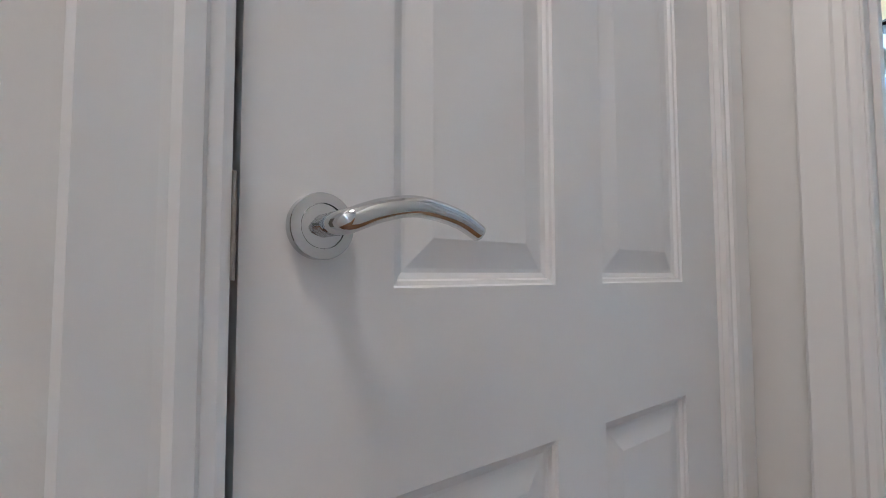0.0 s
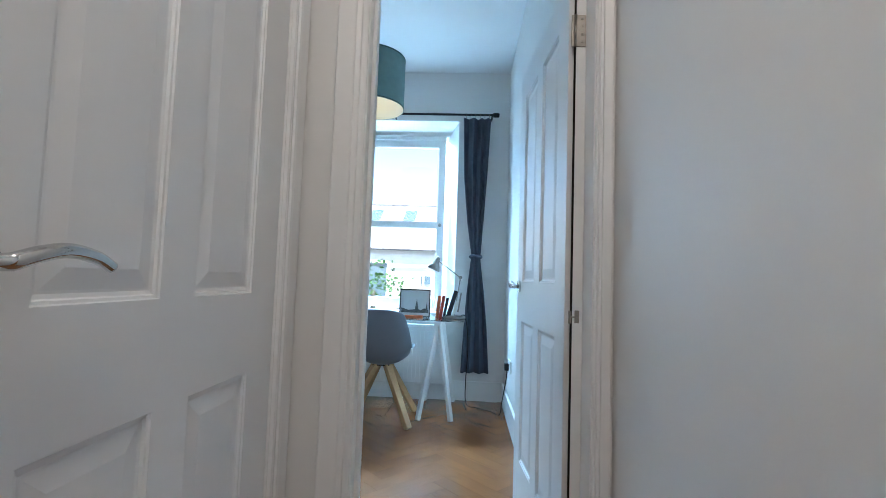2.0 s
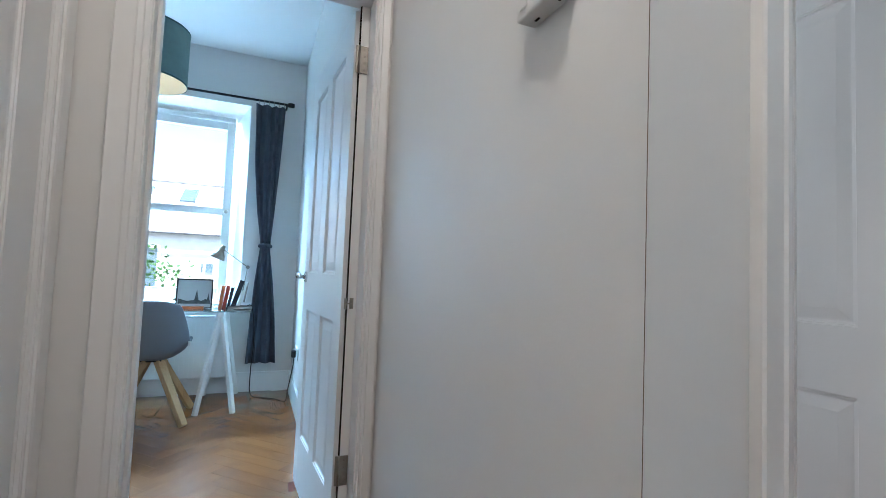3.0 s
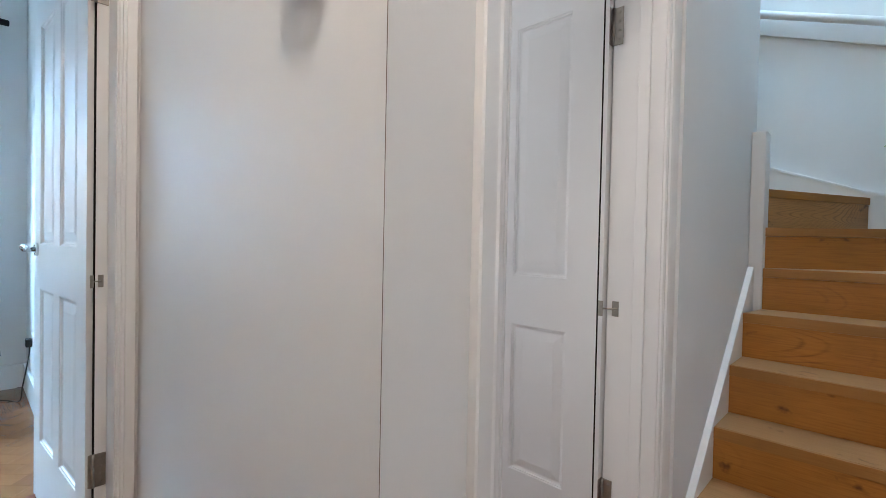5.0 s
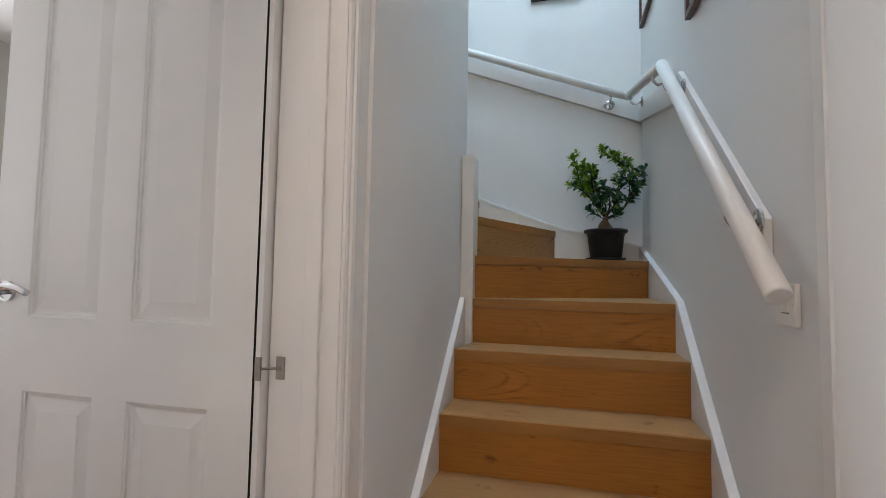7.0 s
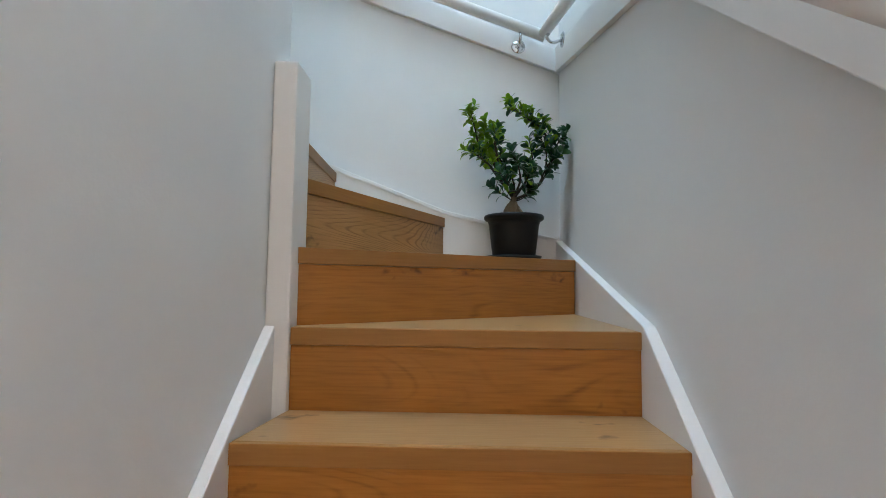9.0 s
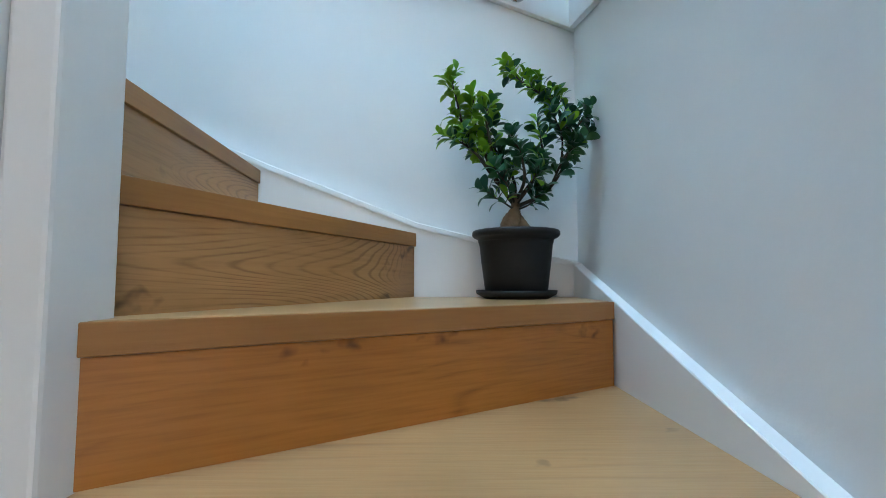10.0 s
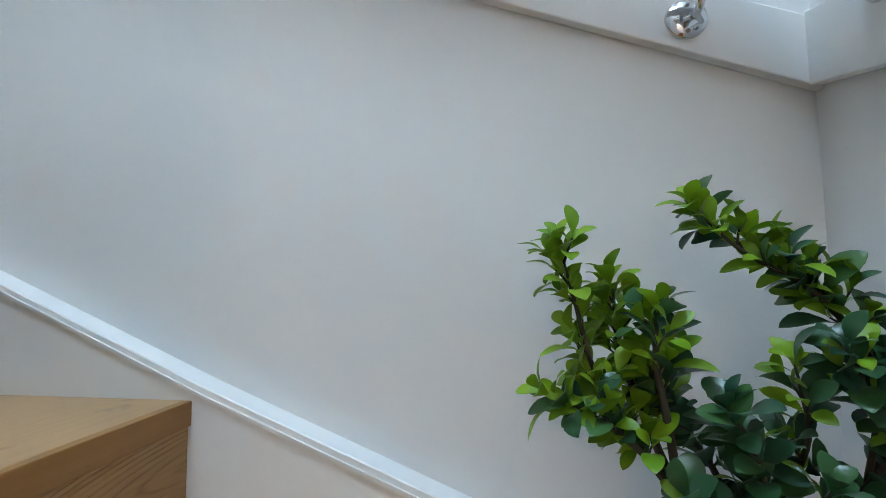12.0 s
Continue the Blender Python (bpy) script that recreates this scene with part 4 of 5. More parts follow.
for i, (p, f, yng, sc, d) in enumerate(spots):
    up = (d + Vector((rng.uniform(-0.35, 0.35), rng.uniform(-0.5, 0.2), rng.uniform(0.1, 0.6)))).normalized()
    x = f
    y = up.cross(x).normalized()
    z = x.cross(y)
    m = Matrix((x, y, z)).transposed().to_4x4()
    # keep leaves clear of the two walls
    tipw = p + f * 0.06
    if PX + tipw.x > XR - 0.006:
        p = p - Vector((PX + tipw.x - XR + 0.008, 0, 0))
    if PY + tipw.y > YK - 0.02:
        p = p - Vector((0, PY + tipw.y - YK + 0.024, 0))
    mesh = LEAFS[(2 if yng else 0) + rng.randrange(2)]
    place = Matrix.Translation(p) @ m @ Matrix.Diagonal((sc, sc, sc, 1))
    if i < 300:
        ob = new("leaf", mesh)
        ob.parent = plant
        ob.matrix_basis = place
    else:
        tmp = bmesh.new()
        tmp.from_mesh(mesh)
        tmp.transform(place)
        tm = bpy.data.meshes.new("tmp")
        tmp.to_mesh(tm)
        tmp.free()
        more[1 if yng else 0].from_mesh(tm)
        bpy.data.meshes.remove(tm)
tagged(part("foliage", more[0], M_LEAF, plant, "dense dark green inner leaves"), kind="stuff")
tagged(part("foliage", more[1], M_LEAFNEW, plant, "dense bright young leaves"), kind="stuff")

# grey wool thing on the upper winder
wb = thing("wool_ball", "grey-blue ball of chunky wool on an upper stair", "wool ball", pose(0.64, 3.77, zs(8) + 0.079))
bm = bmesh.new()
bmesh.ops.create_icosphere(bm, subdivisions=3, radius=0.072)
part("core", bm, M_WOOL, wb)
for k in range(14):
    bm = bmesh.new()
    ax = Vector((rng.uniform(-1, 1), rng.uniform(-1, 1), rng.uniform(-1, 1))).normalized()
    o = ax.orthogonal().normalized()
    off = rng.uniform(-0.035, 0.035)
    rr = math.sqrt(0.075 ** 2 - off * off)
    tube(bm, [ax * off + (Matrix.Rotation(2 * math.pi * i / 28, 3, ax) @ o) * rr for i in range(29)], 0.0065, 7)
    part("strand", bm, M_WOOL, wb)


# ---- study ----
wnd = thing("window_1", "white sash window overlooking the street", "window", kind="structure")
for nm, d in (("stile", (-3.1, -3.04, 0.375, 0.44, 0.72, 2.335)), ("stile", (-3.1, -3.04, -0.68, -0.615, 0.72, 2.335)), ("head_rail", (-3.1, -3.04, -0.615, 0.375, 2.225, 2.335)),
              ("meeting_rail", (-3.1, -3.03, -0.615, 0.375, 1.478, 1.535)), ("bottom_rail", (-3.1, -3.04, -0.615, 0.375, 0.75, 0.84)),
              ("head_moulding", (-3.06, -3.03, -0.66, 0.43, 2.29, 2.31))):
    boxpart(nm, d, M_GLOSS, wnd, b=0.004)
for d in ((-3.075, -3.071, -0.615, 0.375, 1.535, 2.225), (-3.075, -3.071, -0.615, 0.375, 0.84, 1.478)):
    boxpart("pane", d, M_GLASS, wnd).visible_shadow = False
bm = bmesh.new()
lathe(bm, [(0.0001, 0.03), (0.012, 0.028), (0.016, 0.018), (0.009, 0.008), (0.014, 0.0)], 20, Matrix.Translation((-3.04, 0.405, 1.505)) @ Matrix.Rotation(radians(90), 4, "Y"))
part("sash_knob", bm, M_STEEL, wnd, "small metal knob")
boxpart("sill", (-3.06, -2.83, -0.78, 0.55, 0.7, 0.728), M_GLOSS, wnd, b=0.004)
w2 = thing("window_2", "white living room window", "window", kind="structure")
for nm, d in (("stile", (-3.1, -3.04, 1.85, 1.91, 0.8, 2.35)), ("stile", (-3.1, -3.04, 2.79, 2.85, 0.8, 2.35)), ("rail", (-3.1, -3.04, 1.91, 2.79, 2.27, 2.35)), ("rail", (-3.1, -3.04, 1.91, 2.79, 0.8, 0.88))):
    boxpart(nm, d, M_GLOSS, w2, b=0.004)
boxpart("pane", (-3.075, -3.071, 1.91, 2.79, 0.88, 2.27), M_GLASS, w2).visible_shadow = False


def skirting(name, runs, label):
    th = thing(name, label, "skirting", kind="structure")
    for d in runs:
        boxpart("board", d, M_GLOSS, th, b=0.004)


skirting("baseboard_study", [(-2.85, -2.832, -1.6, 1.0, -0.01, 0.16), (-2.832, -0.5, 0.982, 1.0, -0.01, 0.16)], "tall white skirting boards of the study")
skirting("baseboard_living", [(-2.85, -2.834, 1.19, 5.0, -0.002, 0.14)], "white skirting board of the living room")
rad = thing("radiator", "white panel radiator under the study window", "radiator")
bm = bmesh.new()
box(bm, -2.79, -2.74, -0.62, 0.5, 0.145, 0.62)
bev(bm, 0.008, 2)
part("panel", bm, M_GLOSS, rad)
for k in range(34):
    y = -0.6 + k * 0.0325
    boxpart("rib", (-2.741, -2.735, y, y + 0.017, 0.18, 0.58), M_GLOSS, rad)
boxpart("top_grille", (-2.815, -2.735, -0.62, 0.5, 0.62, 0.632), M_GLOSS, rad, b=0.003)
boxpart("wall_bracket", (-2.849, -2.79, -0.4, -0.36, 0.2, 0.55), M_GLOSS, rad)
boxpart("wall_bracket", (-2.849, -2.79, 0.3, 0.34, 0.2, 0.55), M_GLOSS, rad)
bm = bmesh.new()
tube(bm, [(-2.765, 0.51, 0.19), (-2.765, 0.55, 0.19), (-2.765, 0.55, -0.005)], 0.008, 10)
part("pipe", bm, M_GLOSS, rad)

# curtain: pleated cloth, drawn in at its tie
cur = thing("curtain", "slate grey pleated curtain tied at the waist", "curtain")
bm = bmesh.new()
SEC = [(2.41, 0.597, 0.827), (2.36, 0.6, 0.827), (1.9, 0.615, 0.81), (1.5, 0.655, 0.79), (1.27, 0.69, 0.777), (1.215, 0.697, 0.774), (1.16, 0.69, 0.778), (0.9, 0.665, 0.815), (0.6, 0.648, 0.845), (0.245, 0.634, 0.868)]
cols = 66
prev = None
for si in range(len(SEC) - 1):
    za, a0, a1 = SEC[si]
    zb, b0, b1 = SEC[si + 1]
    for st in range(5 if si < len(SEC) - 2 else 6):
        f = st / 5
        z, y0, y1 = za + (zb - za) * f, a0 + (b0 - a0) * f, a1 + (b1 - a1) * f
        amp = 0.009 + 0.05 * max(0, (y1 - y0) - 0.08)
        rowv = []
        for c in range(cols + 1):
            u = c / cols
            ph = u * 7 * math.pi + 1.1 * math.sin(u * 5 + z * 0.8)
            rowv.append(bm.verts.new((-2.775 + amp * 1.7 * math.sin(ph) + 0.006 * math.sin(z * 5 + u * 9), y0 + (y1 - y0) * u + 0.004 * math.sin(ph * 2), z)))
        if prev:
            for c in range(cols):
                bm.faces.new((prev[c], prev[c + 1], rowv[c + 1], rowv[c])).smooth = True
        prev = rowv
cloth = part("cloth", bm, M_CURTAIN, cur)
sol = cloth.modifiers.new("thick", "SOLIDIFY")
sol.thickness = 0.003
bm = bmesh.new()
tube(bm, [(-2.775 + 0.035 * math.cos(a), 0.735 + 0.046 * math.sin(a), 1.215 + 0.01 * math.cos(a)) for a in (2 * math.pi * k / 28 for k in range(29))], 0.012, 8)
part("tie_band", bm, M_CURTAIN, cur, "matching tie band")
rod = thing("curtain_rod", "black iron curtain rod with a capped end", "curtain rod")
bm = bmesh.new()
tube(bm, [(-2.775, -1.0, 2.445), (-2.775, 0.86, 2.445)], 0.0095, 14)
part("pole", bm, M_BLACK, rod)
bm = bmesh.new()
tube(bm, [(-2.775, 0.85, 2.445), (-2.775, 0.855, 2.445), (-2.775, 0.9, 2.445), (-2.775, 0.905, 2.445)], [0.012, 0.02, 0.02, 0.014], 16)
part("finial", bm, M_BLACK, rod)
for y in (0.0, 0.842):
    bm = bmesh.new()
    tube(bm, [(-2.849, y, 2.42), (-2.775, y, 2.42), (-2.775, y, 2.44)], 0.007, 8)
    part("rod_bracket", bm, M_BLACK, rod)
for k in range(6):
    bm = bmesh.new()
    y = 0.62 + k * 0.04
    tube(bm, [(-2.775 + 0.015 * math.cos(a), y, 2.433 + 0.024 * math.sin(a)) for a in (2 * math.pi * q / 14 for q in range(15))], 0.0018, 6)
    part("ring", bm, M_STEEL, rod)

# desk: glass top on white trestles
desk = thing("desk", "glass-topped desk on white wooden trestles", "desk")
boxpart("glass_top", (-2.80, -2.24, -0.62, 0.66, 0.708, 0.718), M_DESKGLASS, desk, "clear glass top", b=0.002)


def leg(a, b, w, d, name, parent, material):
    a, b = Vector(a), Vector(b)
    bm = bmesh.new()
    e = (b - a)
    q = e.to_track_quat("Z", "Y").to_matrix().to_4x4()
    box(bm, -w / 2, w / 2, -d / 2, d / 2, 0, e.length)
    bev(bm, 0.003, 1)
    bmesh.ops.transform(bm, matrix=Matrix.Translation(a) @ q, verts=bm.verts)
    return part(name, bm, material, parent)


for yc in (0.46, -0.45):
    for x, fx in ((-2.3, -2.205), (-2.68, -2.75)):
        leg((fx, yc - 0.118, 0.01), (x, yc - 0.008, 0.69), 0.031, 0.03, "trestle_leg", desk, M_GLOSS)
        leg((fx, yc + 0.118, 0.01), (x, yc + 0.012, 0.69), 0.031, 0.03, "trestle_leg", desk, M_GLOSS)
    boxpart("trestle_beam", (-2.72, -2.26, yc - 0.02, yc + 0.022, 0.672, 0.7075), M_GLOSS, desk, b=0.003)
    boxpart("trestle_shelf", (-2.72, -2.26, yc - 0.085, yc - 0.07, 0.25, 0.285), M_GLOSS, desk, b=0.003)

# chair: moulded shell on four splayed beech legs
CX, CY = -2.24, 0.068
ch = thing("desk_chair", "grey moulded shell chair with splayed beech legs", "chair", Matrix.Translation((CX, CY, 0)) @ Matrix.Rotation(radians(-1), 4, "Z"))
bm = bmesh.new()
PR = [(-0.24, 0.445, 0.19), (-0.22, 0.43, 0.215), (-0.1, 0.405, 0.2), (0.02, 0.39, 0.19), (0.1, 0.4, 0.2), (0.155, 0.45, 0.225), (0.18, 0.52, 0.232), (0.2, 0.6, 0.222), (0.217, 0.69, 0.202), (0.23, 0.77, 0.178), (0.235, 0.8, 0.155)]
prev = None
NU = 16
for i, (x, z, hw) in enumerate(PR):
    rowv = []
    for k in range(NU + 1):
        u = -1 + 2 * k / NU
        lift = 0.075 * abs(u) ** 2.6 if i < 6 else 0.0
        fwd = -0.07 * abs(u) ** 2.4 * (1.0 if 4 <= i else 0.0) * (1.0 if i < 8 else 0.7)
        drop = -0.03 * abs(u) ** 4 if i == len(PR) - 1 else 0
        rowv.append(bm.verts.new((x + fwd, u * hw, z + lift + drop)))
    if prev:
        for k in range(NU):
            bm.faces.new((prev[k], prev[k + 1], rowv[k + 1], rowv[k])).smooth = True
    prev = rowv
shell = part("shell", bm, M_CHAIR, ch, "grey moulded plastic seat and back")
md = shell.modifiers.new("thick", "SOLIDIFY")
md.thickness, md.offset = 0.008, 0
ss = shell.modifiers.new("smooth", "SUBSURF")
ss.levels = ss.render_levels = 1
for fx, fy in ((0.22, 0.235), (0.22, -0.235), (-0.22, 0.22), (-0.22, -0.22)):
    bm = bmesh.new()
    a, b = Vector((fx * 0.14, fy * 0.16, 0.4)), Vector((fx, fy, 0.004))
    e = b - a
    box(bm, -0.027, 0.027, -0.021, 0.021, 0, e.length)
    for v in bm.verts:
        if v.co.z > 0.1:
            v.co.x *= 0.75
    bev(bm, 0.005, 2)
    bmesh.ops.transform(bm, matrix=Matrix.Translation(a) @ e.to_track_quat("Z", "Y").to_matrix().to_4x4(), verts=bm.verts)
    part("leg", bm, M_BEECH, ch, "tapered beech leg")
boxpart("seat_mount", (-0.06, 0.06, -0.06, 0.06, 0.385, 0.402), M_BLACK, ch)
boxpart("shell_bolt", (0.13, 0.15, 0.223, 0.235, 0.5, 0.53), M_PLASTIC, ch)

# things on the desk
framed("desk_picture", Matrix.Translation((-2.4, 0.155, 0.719)) @ Matrix.Rotation(radians(92), 4, "Z") @ Matrix.Rotation(radians(-8), 4, "X"), 0.235, 0.215, 0.009, M_FRAMEBLK, "black framed skyline print standing on the glass desk", True)


def book(m, w, d, h, material, label):
    th = thing("book", label, "book", m, group="books on the desk")
    boxpart("pages", (0.003, w - 0.003, 0.004, d - 0.003, 0.003, h - 0.003), M_PAGES, th)
    bm = bmesh.new()
    box(bm, 0, 0.003, 0, d, 0, h)
    box(bm, w - 0.003, w, 0, d, 0, h)
    box(bm, 0, w, -0.003, 0.0, 0, h)
    part("cover", bm, material, th)


yy = 0.43
for w, d, h, ma, lab, lean in ((0.02, 0.13, 0.17, M_ORANGE, "orange cloth-bound book upright on the desk", 6), (0.022, 0.13, 0.175, M_RED, "red cloth-bound book upright on the desk", 8),
                               (0.018, 0.13, 0.16, M_BOOKBLK, "slim black book upright on the desk", 10), (0.032, 0.14, 0.225, M_BOOKBLK, "thick black book leaning on the desk", 16), (0.02, 0.13, 0.15, M_PAGES, "pale paperback leaning on the desk", 18)):
    book(Matrix.Translation((-2.42, yy, 0.7195)) @ Matrix.Rotation(radians(90), 4, "Z") @ Matrix.Rotation(radians(lean), 4, "Y") , w, d, h, ma, lab)
    yy += w + 0.006
book(Matrix.Translation((-2.34, 0.2, 0.719)) @ Matrix.Rotation(radians(90), 4, "Z") @ Matrix.Rotation(radians(-90), 4, "Y") @ Matrix.Translation((0, 0, -0.14)), 0.018, 0.1, 0.14, M_ORANGE, "small orange book lying flat on the desk")

dl = thing("desk_lamp", "grey metal balanced-arm desk lamp", "desk lamp", pose(-2.45, 0.575, 0.7185))
bm = bmesh.new()
lathe(bm, [(0.0001, 0), (0.085, 0), (0.088, 0.004), (0.085, 0.018), (0.02, 0.026), (0.0001, 0.03)], 32)
part("base", bm, M_STEEL, dl, "round grey base")
bm = bmesh.new()
EL, HD = (0, 0.04, 0.315), (0, -0.135, 0.44)
for o in (-0.012, 0.012):
    tube(bm, [(o, 0, 0.025), (o + EL[0], EL[1], EL[2])], 0.004, 8)
    tube(bm, [(o + EL[0], EL[1], EL[2]), (o + HD[0], HD[1], HD[2])], 0.004, 8)
tube(bm, [(0, 0.028, 0.05), (0, 0.05, 0.2)], 0.006, 8)
lathe(bm, [(0.0001, -0.02), (0.014, -0.02), (0.014, 0.02), (0.0001, 0.02)], 14, Matrix.Translation(EL) @ Matrix.Rotation(radians(90), 4, "Y"))
part("arm", bm, M_STEEL, dl, "jointed grey arm")
bm = bmesh.new()
mh = Matrix.Translation((0, -0.15, 0.43)) @ Matrix.Rotation(radians(-22), 4, "X") @ Matrix.Diagonal((0.8, 0.8, 0.85, 1))
lathe(bm, [(0.0001, 0.05), (0.018, 0.05), (0.022, 0.02), (0.026, 0.0), (0.05, -0.035), (0.066, -0.075), (0.064, -0.075), (0.048, -0.036), (0.022, -0.003), (0.0001, -0.003)], 28, mh)
part("lamp_head", bm, M_STEEL, dl, "bell-shaped grey metal head")
fx = thing("power_cable", "black power cable trailing to the wall socket", "cable")
bm = bmesh.new()
tube(bm, curve_pts([(-2.44, 0.6, 0.722), (-2.5, 0.66, 0.73), (-2.6, 0.69, 0.5), (-2.66, 0.68, 0.2), (-2.66, 0.69, 0.02), (-2.6, 0.78, 0.006), (-2.52, 0.88, 0.006), (-2.44, 0.94, 0.008), (-2.36, 0.95, 0.12), (-2.3, 0.972, 0.3), (-2.27, 0.975, 0.39)], 8), 0.0038, 8)
part("flex", bm, M_BLACK, fx)
boxpart("plug", (-2.295, -2.245, 0.955, 0.985, 0.375, 0.425), M_BLACK, fx, b=0.006)
so = thing("wall_socket", "white double wall socket on the study wall", "socket")
boxpart("plate", (-2.34, -2.2, 0.988, 0.9995, 0.36, 0.445), M_PLASTIC, so, b=0.003)
boxpart("switch", (-2.275, -2.263, 0.985, 0.989, 0.42, 0.436), M_PLASTIC, so, b=0.001)

dw = thing("door_wedge", "small reddish wooden wedge by the study door", "door wedge")
bm = bmesh.new()
prism(bm, [(-0.98, 0.87, 0.0), (-0.92, 0.87, 0.0), (-0.98, 0.87, 0.02)], (0, 0.028, 0))
part("wedge", bm, M_WEDGE, dw)
sh = thing("drum_pendant", "teal drum pendant lamp with a pale lining", "pendant lamp", pose(-1.6, 0.035, 0))
bm = bmesh.new()
lathe(bm, [(0.207, 2.05), (0.209, 2.05), (0.209, 2.36), (0.207, 2.36)], 56)
part("shade", bm, M_SHADE, sh, "teal fabric drum")
for z in (2.05, 2.352):
    bm = bmesh.new()
    lathe(bm, [(0.209, z), (0.2105, z), (0.2105, z + 0.008), (0.209, z + 0.008)], 56)
    part("shade_trim", bm, M_SHADETRIM, sh, "darker bound edge")
bm = bmesh.new()
lathe(bm, [(0.2065, 2.051), (0.2065, 2.359)], 56)
part("shade_lining", bm, M_SHADEIN, sh, "pale inner lining")
bm = bmesh.new()
tube(bm, [(0, 0, 2.3), (0, 0, 2.85)], 0.0035, 8)
part("cord", bm, M_PLASTIC, sh)
bm = bmesh.new()
for k in range(3):
    a = 2 * math.pi * k / 3
    tube(bm, [(0, 0, 2.33), (0.206 * math.cos(a), 0.206 * math.sin(a), 2.345)], 0.002, 6)
part("spider", bm, M_STEEL, sh)
bm = bmesh.new()
lathe(bm, [(0.0001, 2.12), (0.02, 2.125), (0.03, 2.15), (0.026, 2.19), (0.014, 2.22), (0.013, 2.3), (0.0001, 2.31)], 20)
part("bulb", bm, M_BULB, sh, "glowing bulb").visible_shadow = False


# ---- living room ----
TB = Matrix.Translation((-0.88, 2.545, 0)) @ Matrix.Rotation(radians(90), 4, "Z") @ Matrix.Diagonal((0.79, 1, 1, 1))
tb = thing("side_table", "black metal side table with glass top and shelf", "table", TB)
TH = 0.49
for x in (0.012, 0.82):
    for y in (0.012, 0.42):
        boxpart("leg", (x - 0.012, x + 0.012, y - 0.012, y + 0.012, 0, TH), M_BLACK, tb, b=0.002)
for z in (TH - 0.022, TH - 0.07, 0.15):
    for d in ((0.024, 0.808, 0.0, 0.024, z, z + 0.022), (0.024, 0.808, 0.408, 0.432, z, z + 0.022), (0.0, 0.024, 0.024, 0.408, z, z + 0.022), (0.808, 0.832, 0.024, 0.408, z, z + 0.022)):
        boxpart("rail", d, M_BLACK, tb, b=0.002)
boxpart("glass_top", (0.0, 0.832, 0.0, 0.432, TH, TH + 0.008), M_DESKGLASS, tb, "clear glass top", b=0.001)
boxpart("shelf", (0.0, 0.832, 0.0, 0.432, 0.173, 0.183), M_BLACK, tb, "dark lower shelf", b=0.001)
ac = thing("armchair", "navy blue armchair with a white knitted throw", "armchair", Matrix.Translation((-2.03, 3.93, 0)) @ Matrix.Rotation(radians(35), 4, "Z") @ Matrix.Diagonal((0.95, 0.95, 0.8, 1)))
bm = bmesh.new()
box(bm, -0.33, 0.33, -0.3, 0.3, 0.16, 0.43)
bev(bm, 0.05, 3)
part("seat", bm, M_NAVY, ac)
bm = bmesh.new()
box(bm, -0.33, 0.33, 0.2, 0.34, 0.3, 0.82)
bev(bm, 0.06, 3)
part("backrest", bm, M_NAVY, ac)
for x in (-0.36, 0.26):
    bm = bmesh.new()
    box(bm, x, x + 0.1, -0.28, 0.3, 0.3, 0.58)
    bev(bm, 0.04, 3)
    part("armrest", bm, M_NAVY, ac)
for x in (-0.28, 0.28):
    for y in (-0.25, 0.27):
        bm = bmesh.new()
        tube(bm, [(x, y, 0.0), (x, y, 0.18)], [0.012, 0.02], 10)
        part("leg", bm, M_BLACK, ac)
bm = bmesh.new()
prev = None
for i in range(17):
    u = i / 16
    rowv = []
    for k in range(17):
        v = k / 16
        x = -0.25 + 0.57 * v
        y = -0.31 + 0.5 * min(1, u * 1.6) if u > 0.3 else -0.315
        z = 0.12 + 0.33 * min(1, u / 0.3) if u <= 0.3 else 0.45
        if u > 0.75:
            y, z = 0.19 - 0.02 * (u - 0.75), 0.45 + 1.3 * (u - 0.75)
        rowv.append(bm.verts.new((x, y, z + 0.012 * math.sin(v * 9 + u * 7))))
    if prev:
        for k in range(16):
            bm.faces.new((prev[k], prev[k + 1], rowv[k + 1], rowv[k])).smooth = True
    prev = rowv
tw = part("throw", bm, M_THROW, ac, "white knitted throw")
so2 = tw.modifiers.new("thick", "SOLIDIFY")
so2.thickness, so2.offset = 0.012, 1
pn = thing("glass_pendant", "clear glass globe pendant lamp with a warm bulb", "pendant lamp", pose(-1.5, 2.76, 0))
bm = bmesh.new()
lathe(bm, [(0.025, 2.26), (0.06, 2.245), (0.1, 2.2), (0.115, 2.14), (0.105, 2.08), (0.07, 2.03)], 36)
gl = part("globe", bm, M_GLASS, pn, "clear glass globe")
gl.visible_shadow = False
g3 = gl.modifiers.new("thick", "SOLIDIFY")
g3.thickness = 0.003
bm = bmesh.new()
tube(bm, [(0, 0, 2.22), (0, 0, 2.85)], 0.004, 8)
lathe(bm, [(0.0001, 2.2), (0.02, 2.2), (0.02, 2.28), (0.03, 2.3), (0.0001, 2.31)], 16)
part("cord", bm, M_BLACK, pn)
bm = bmesh.new()
lathe(bm, [(0.0001, 2.06), (0.02, 2.065), (0.032, 2.1), (0.028, 2.14), (0.014, 2.17), (0.013, 2.2), (0.0001, 2.205)], 20)
part("bulb", bm, M_BULB, pn, "glowing warm bulb").visible_shadow = False
nc = thing("navy_curtain", "navy blue curtain beside the living room window", "curtain")
bm = bmesh.new()
prev = None
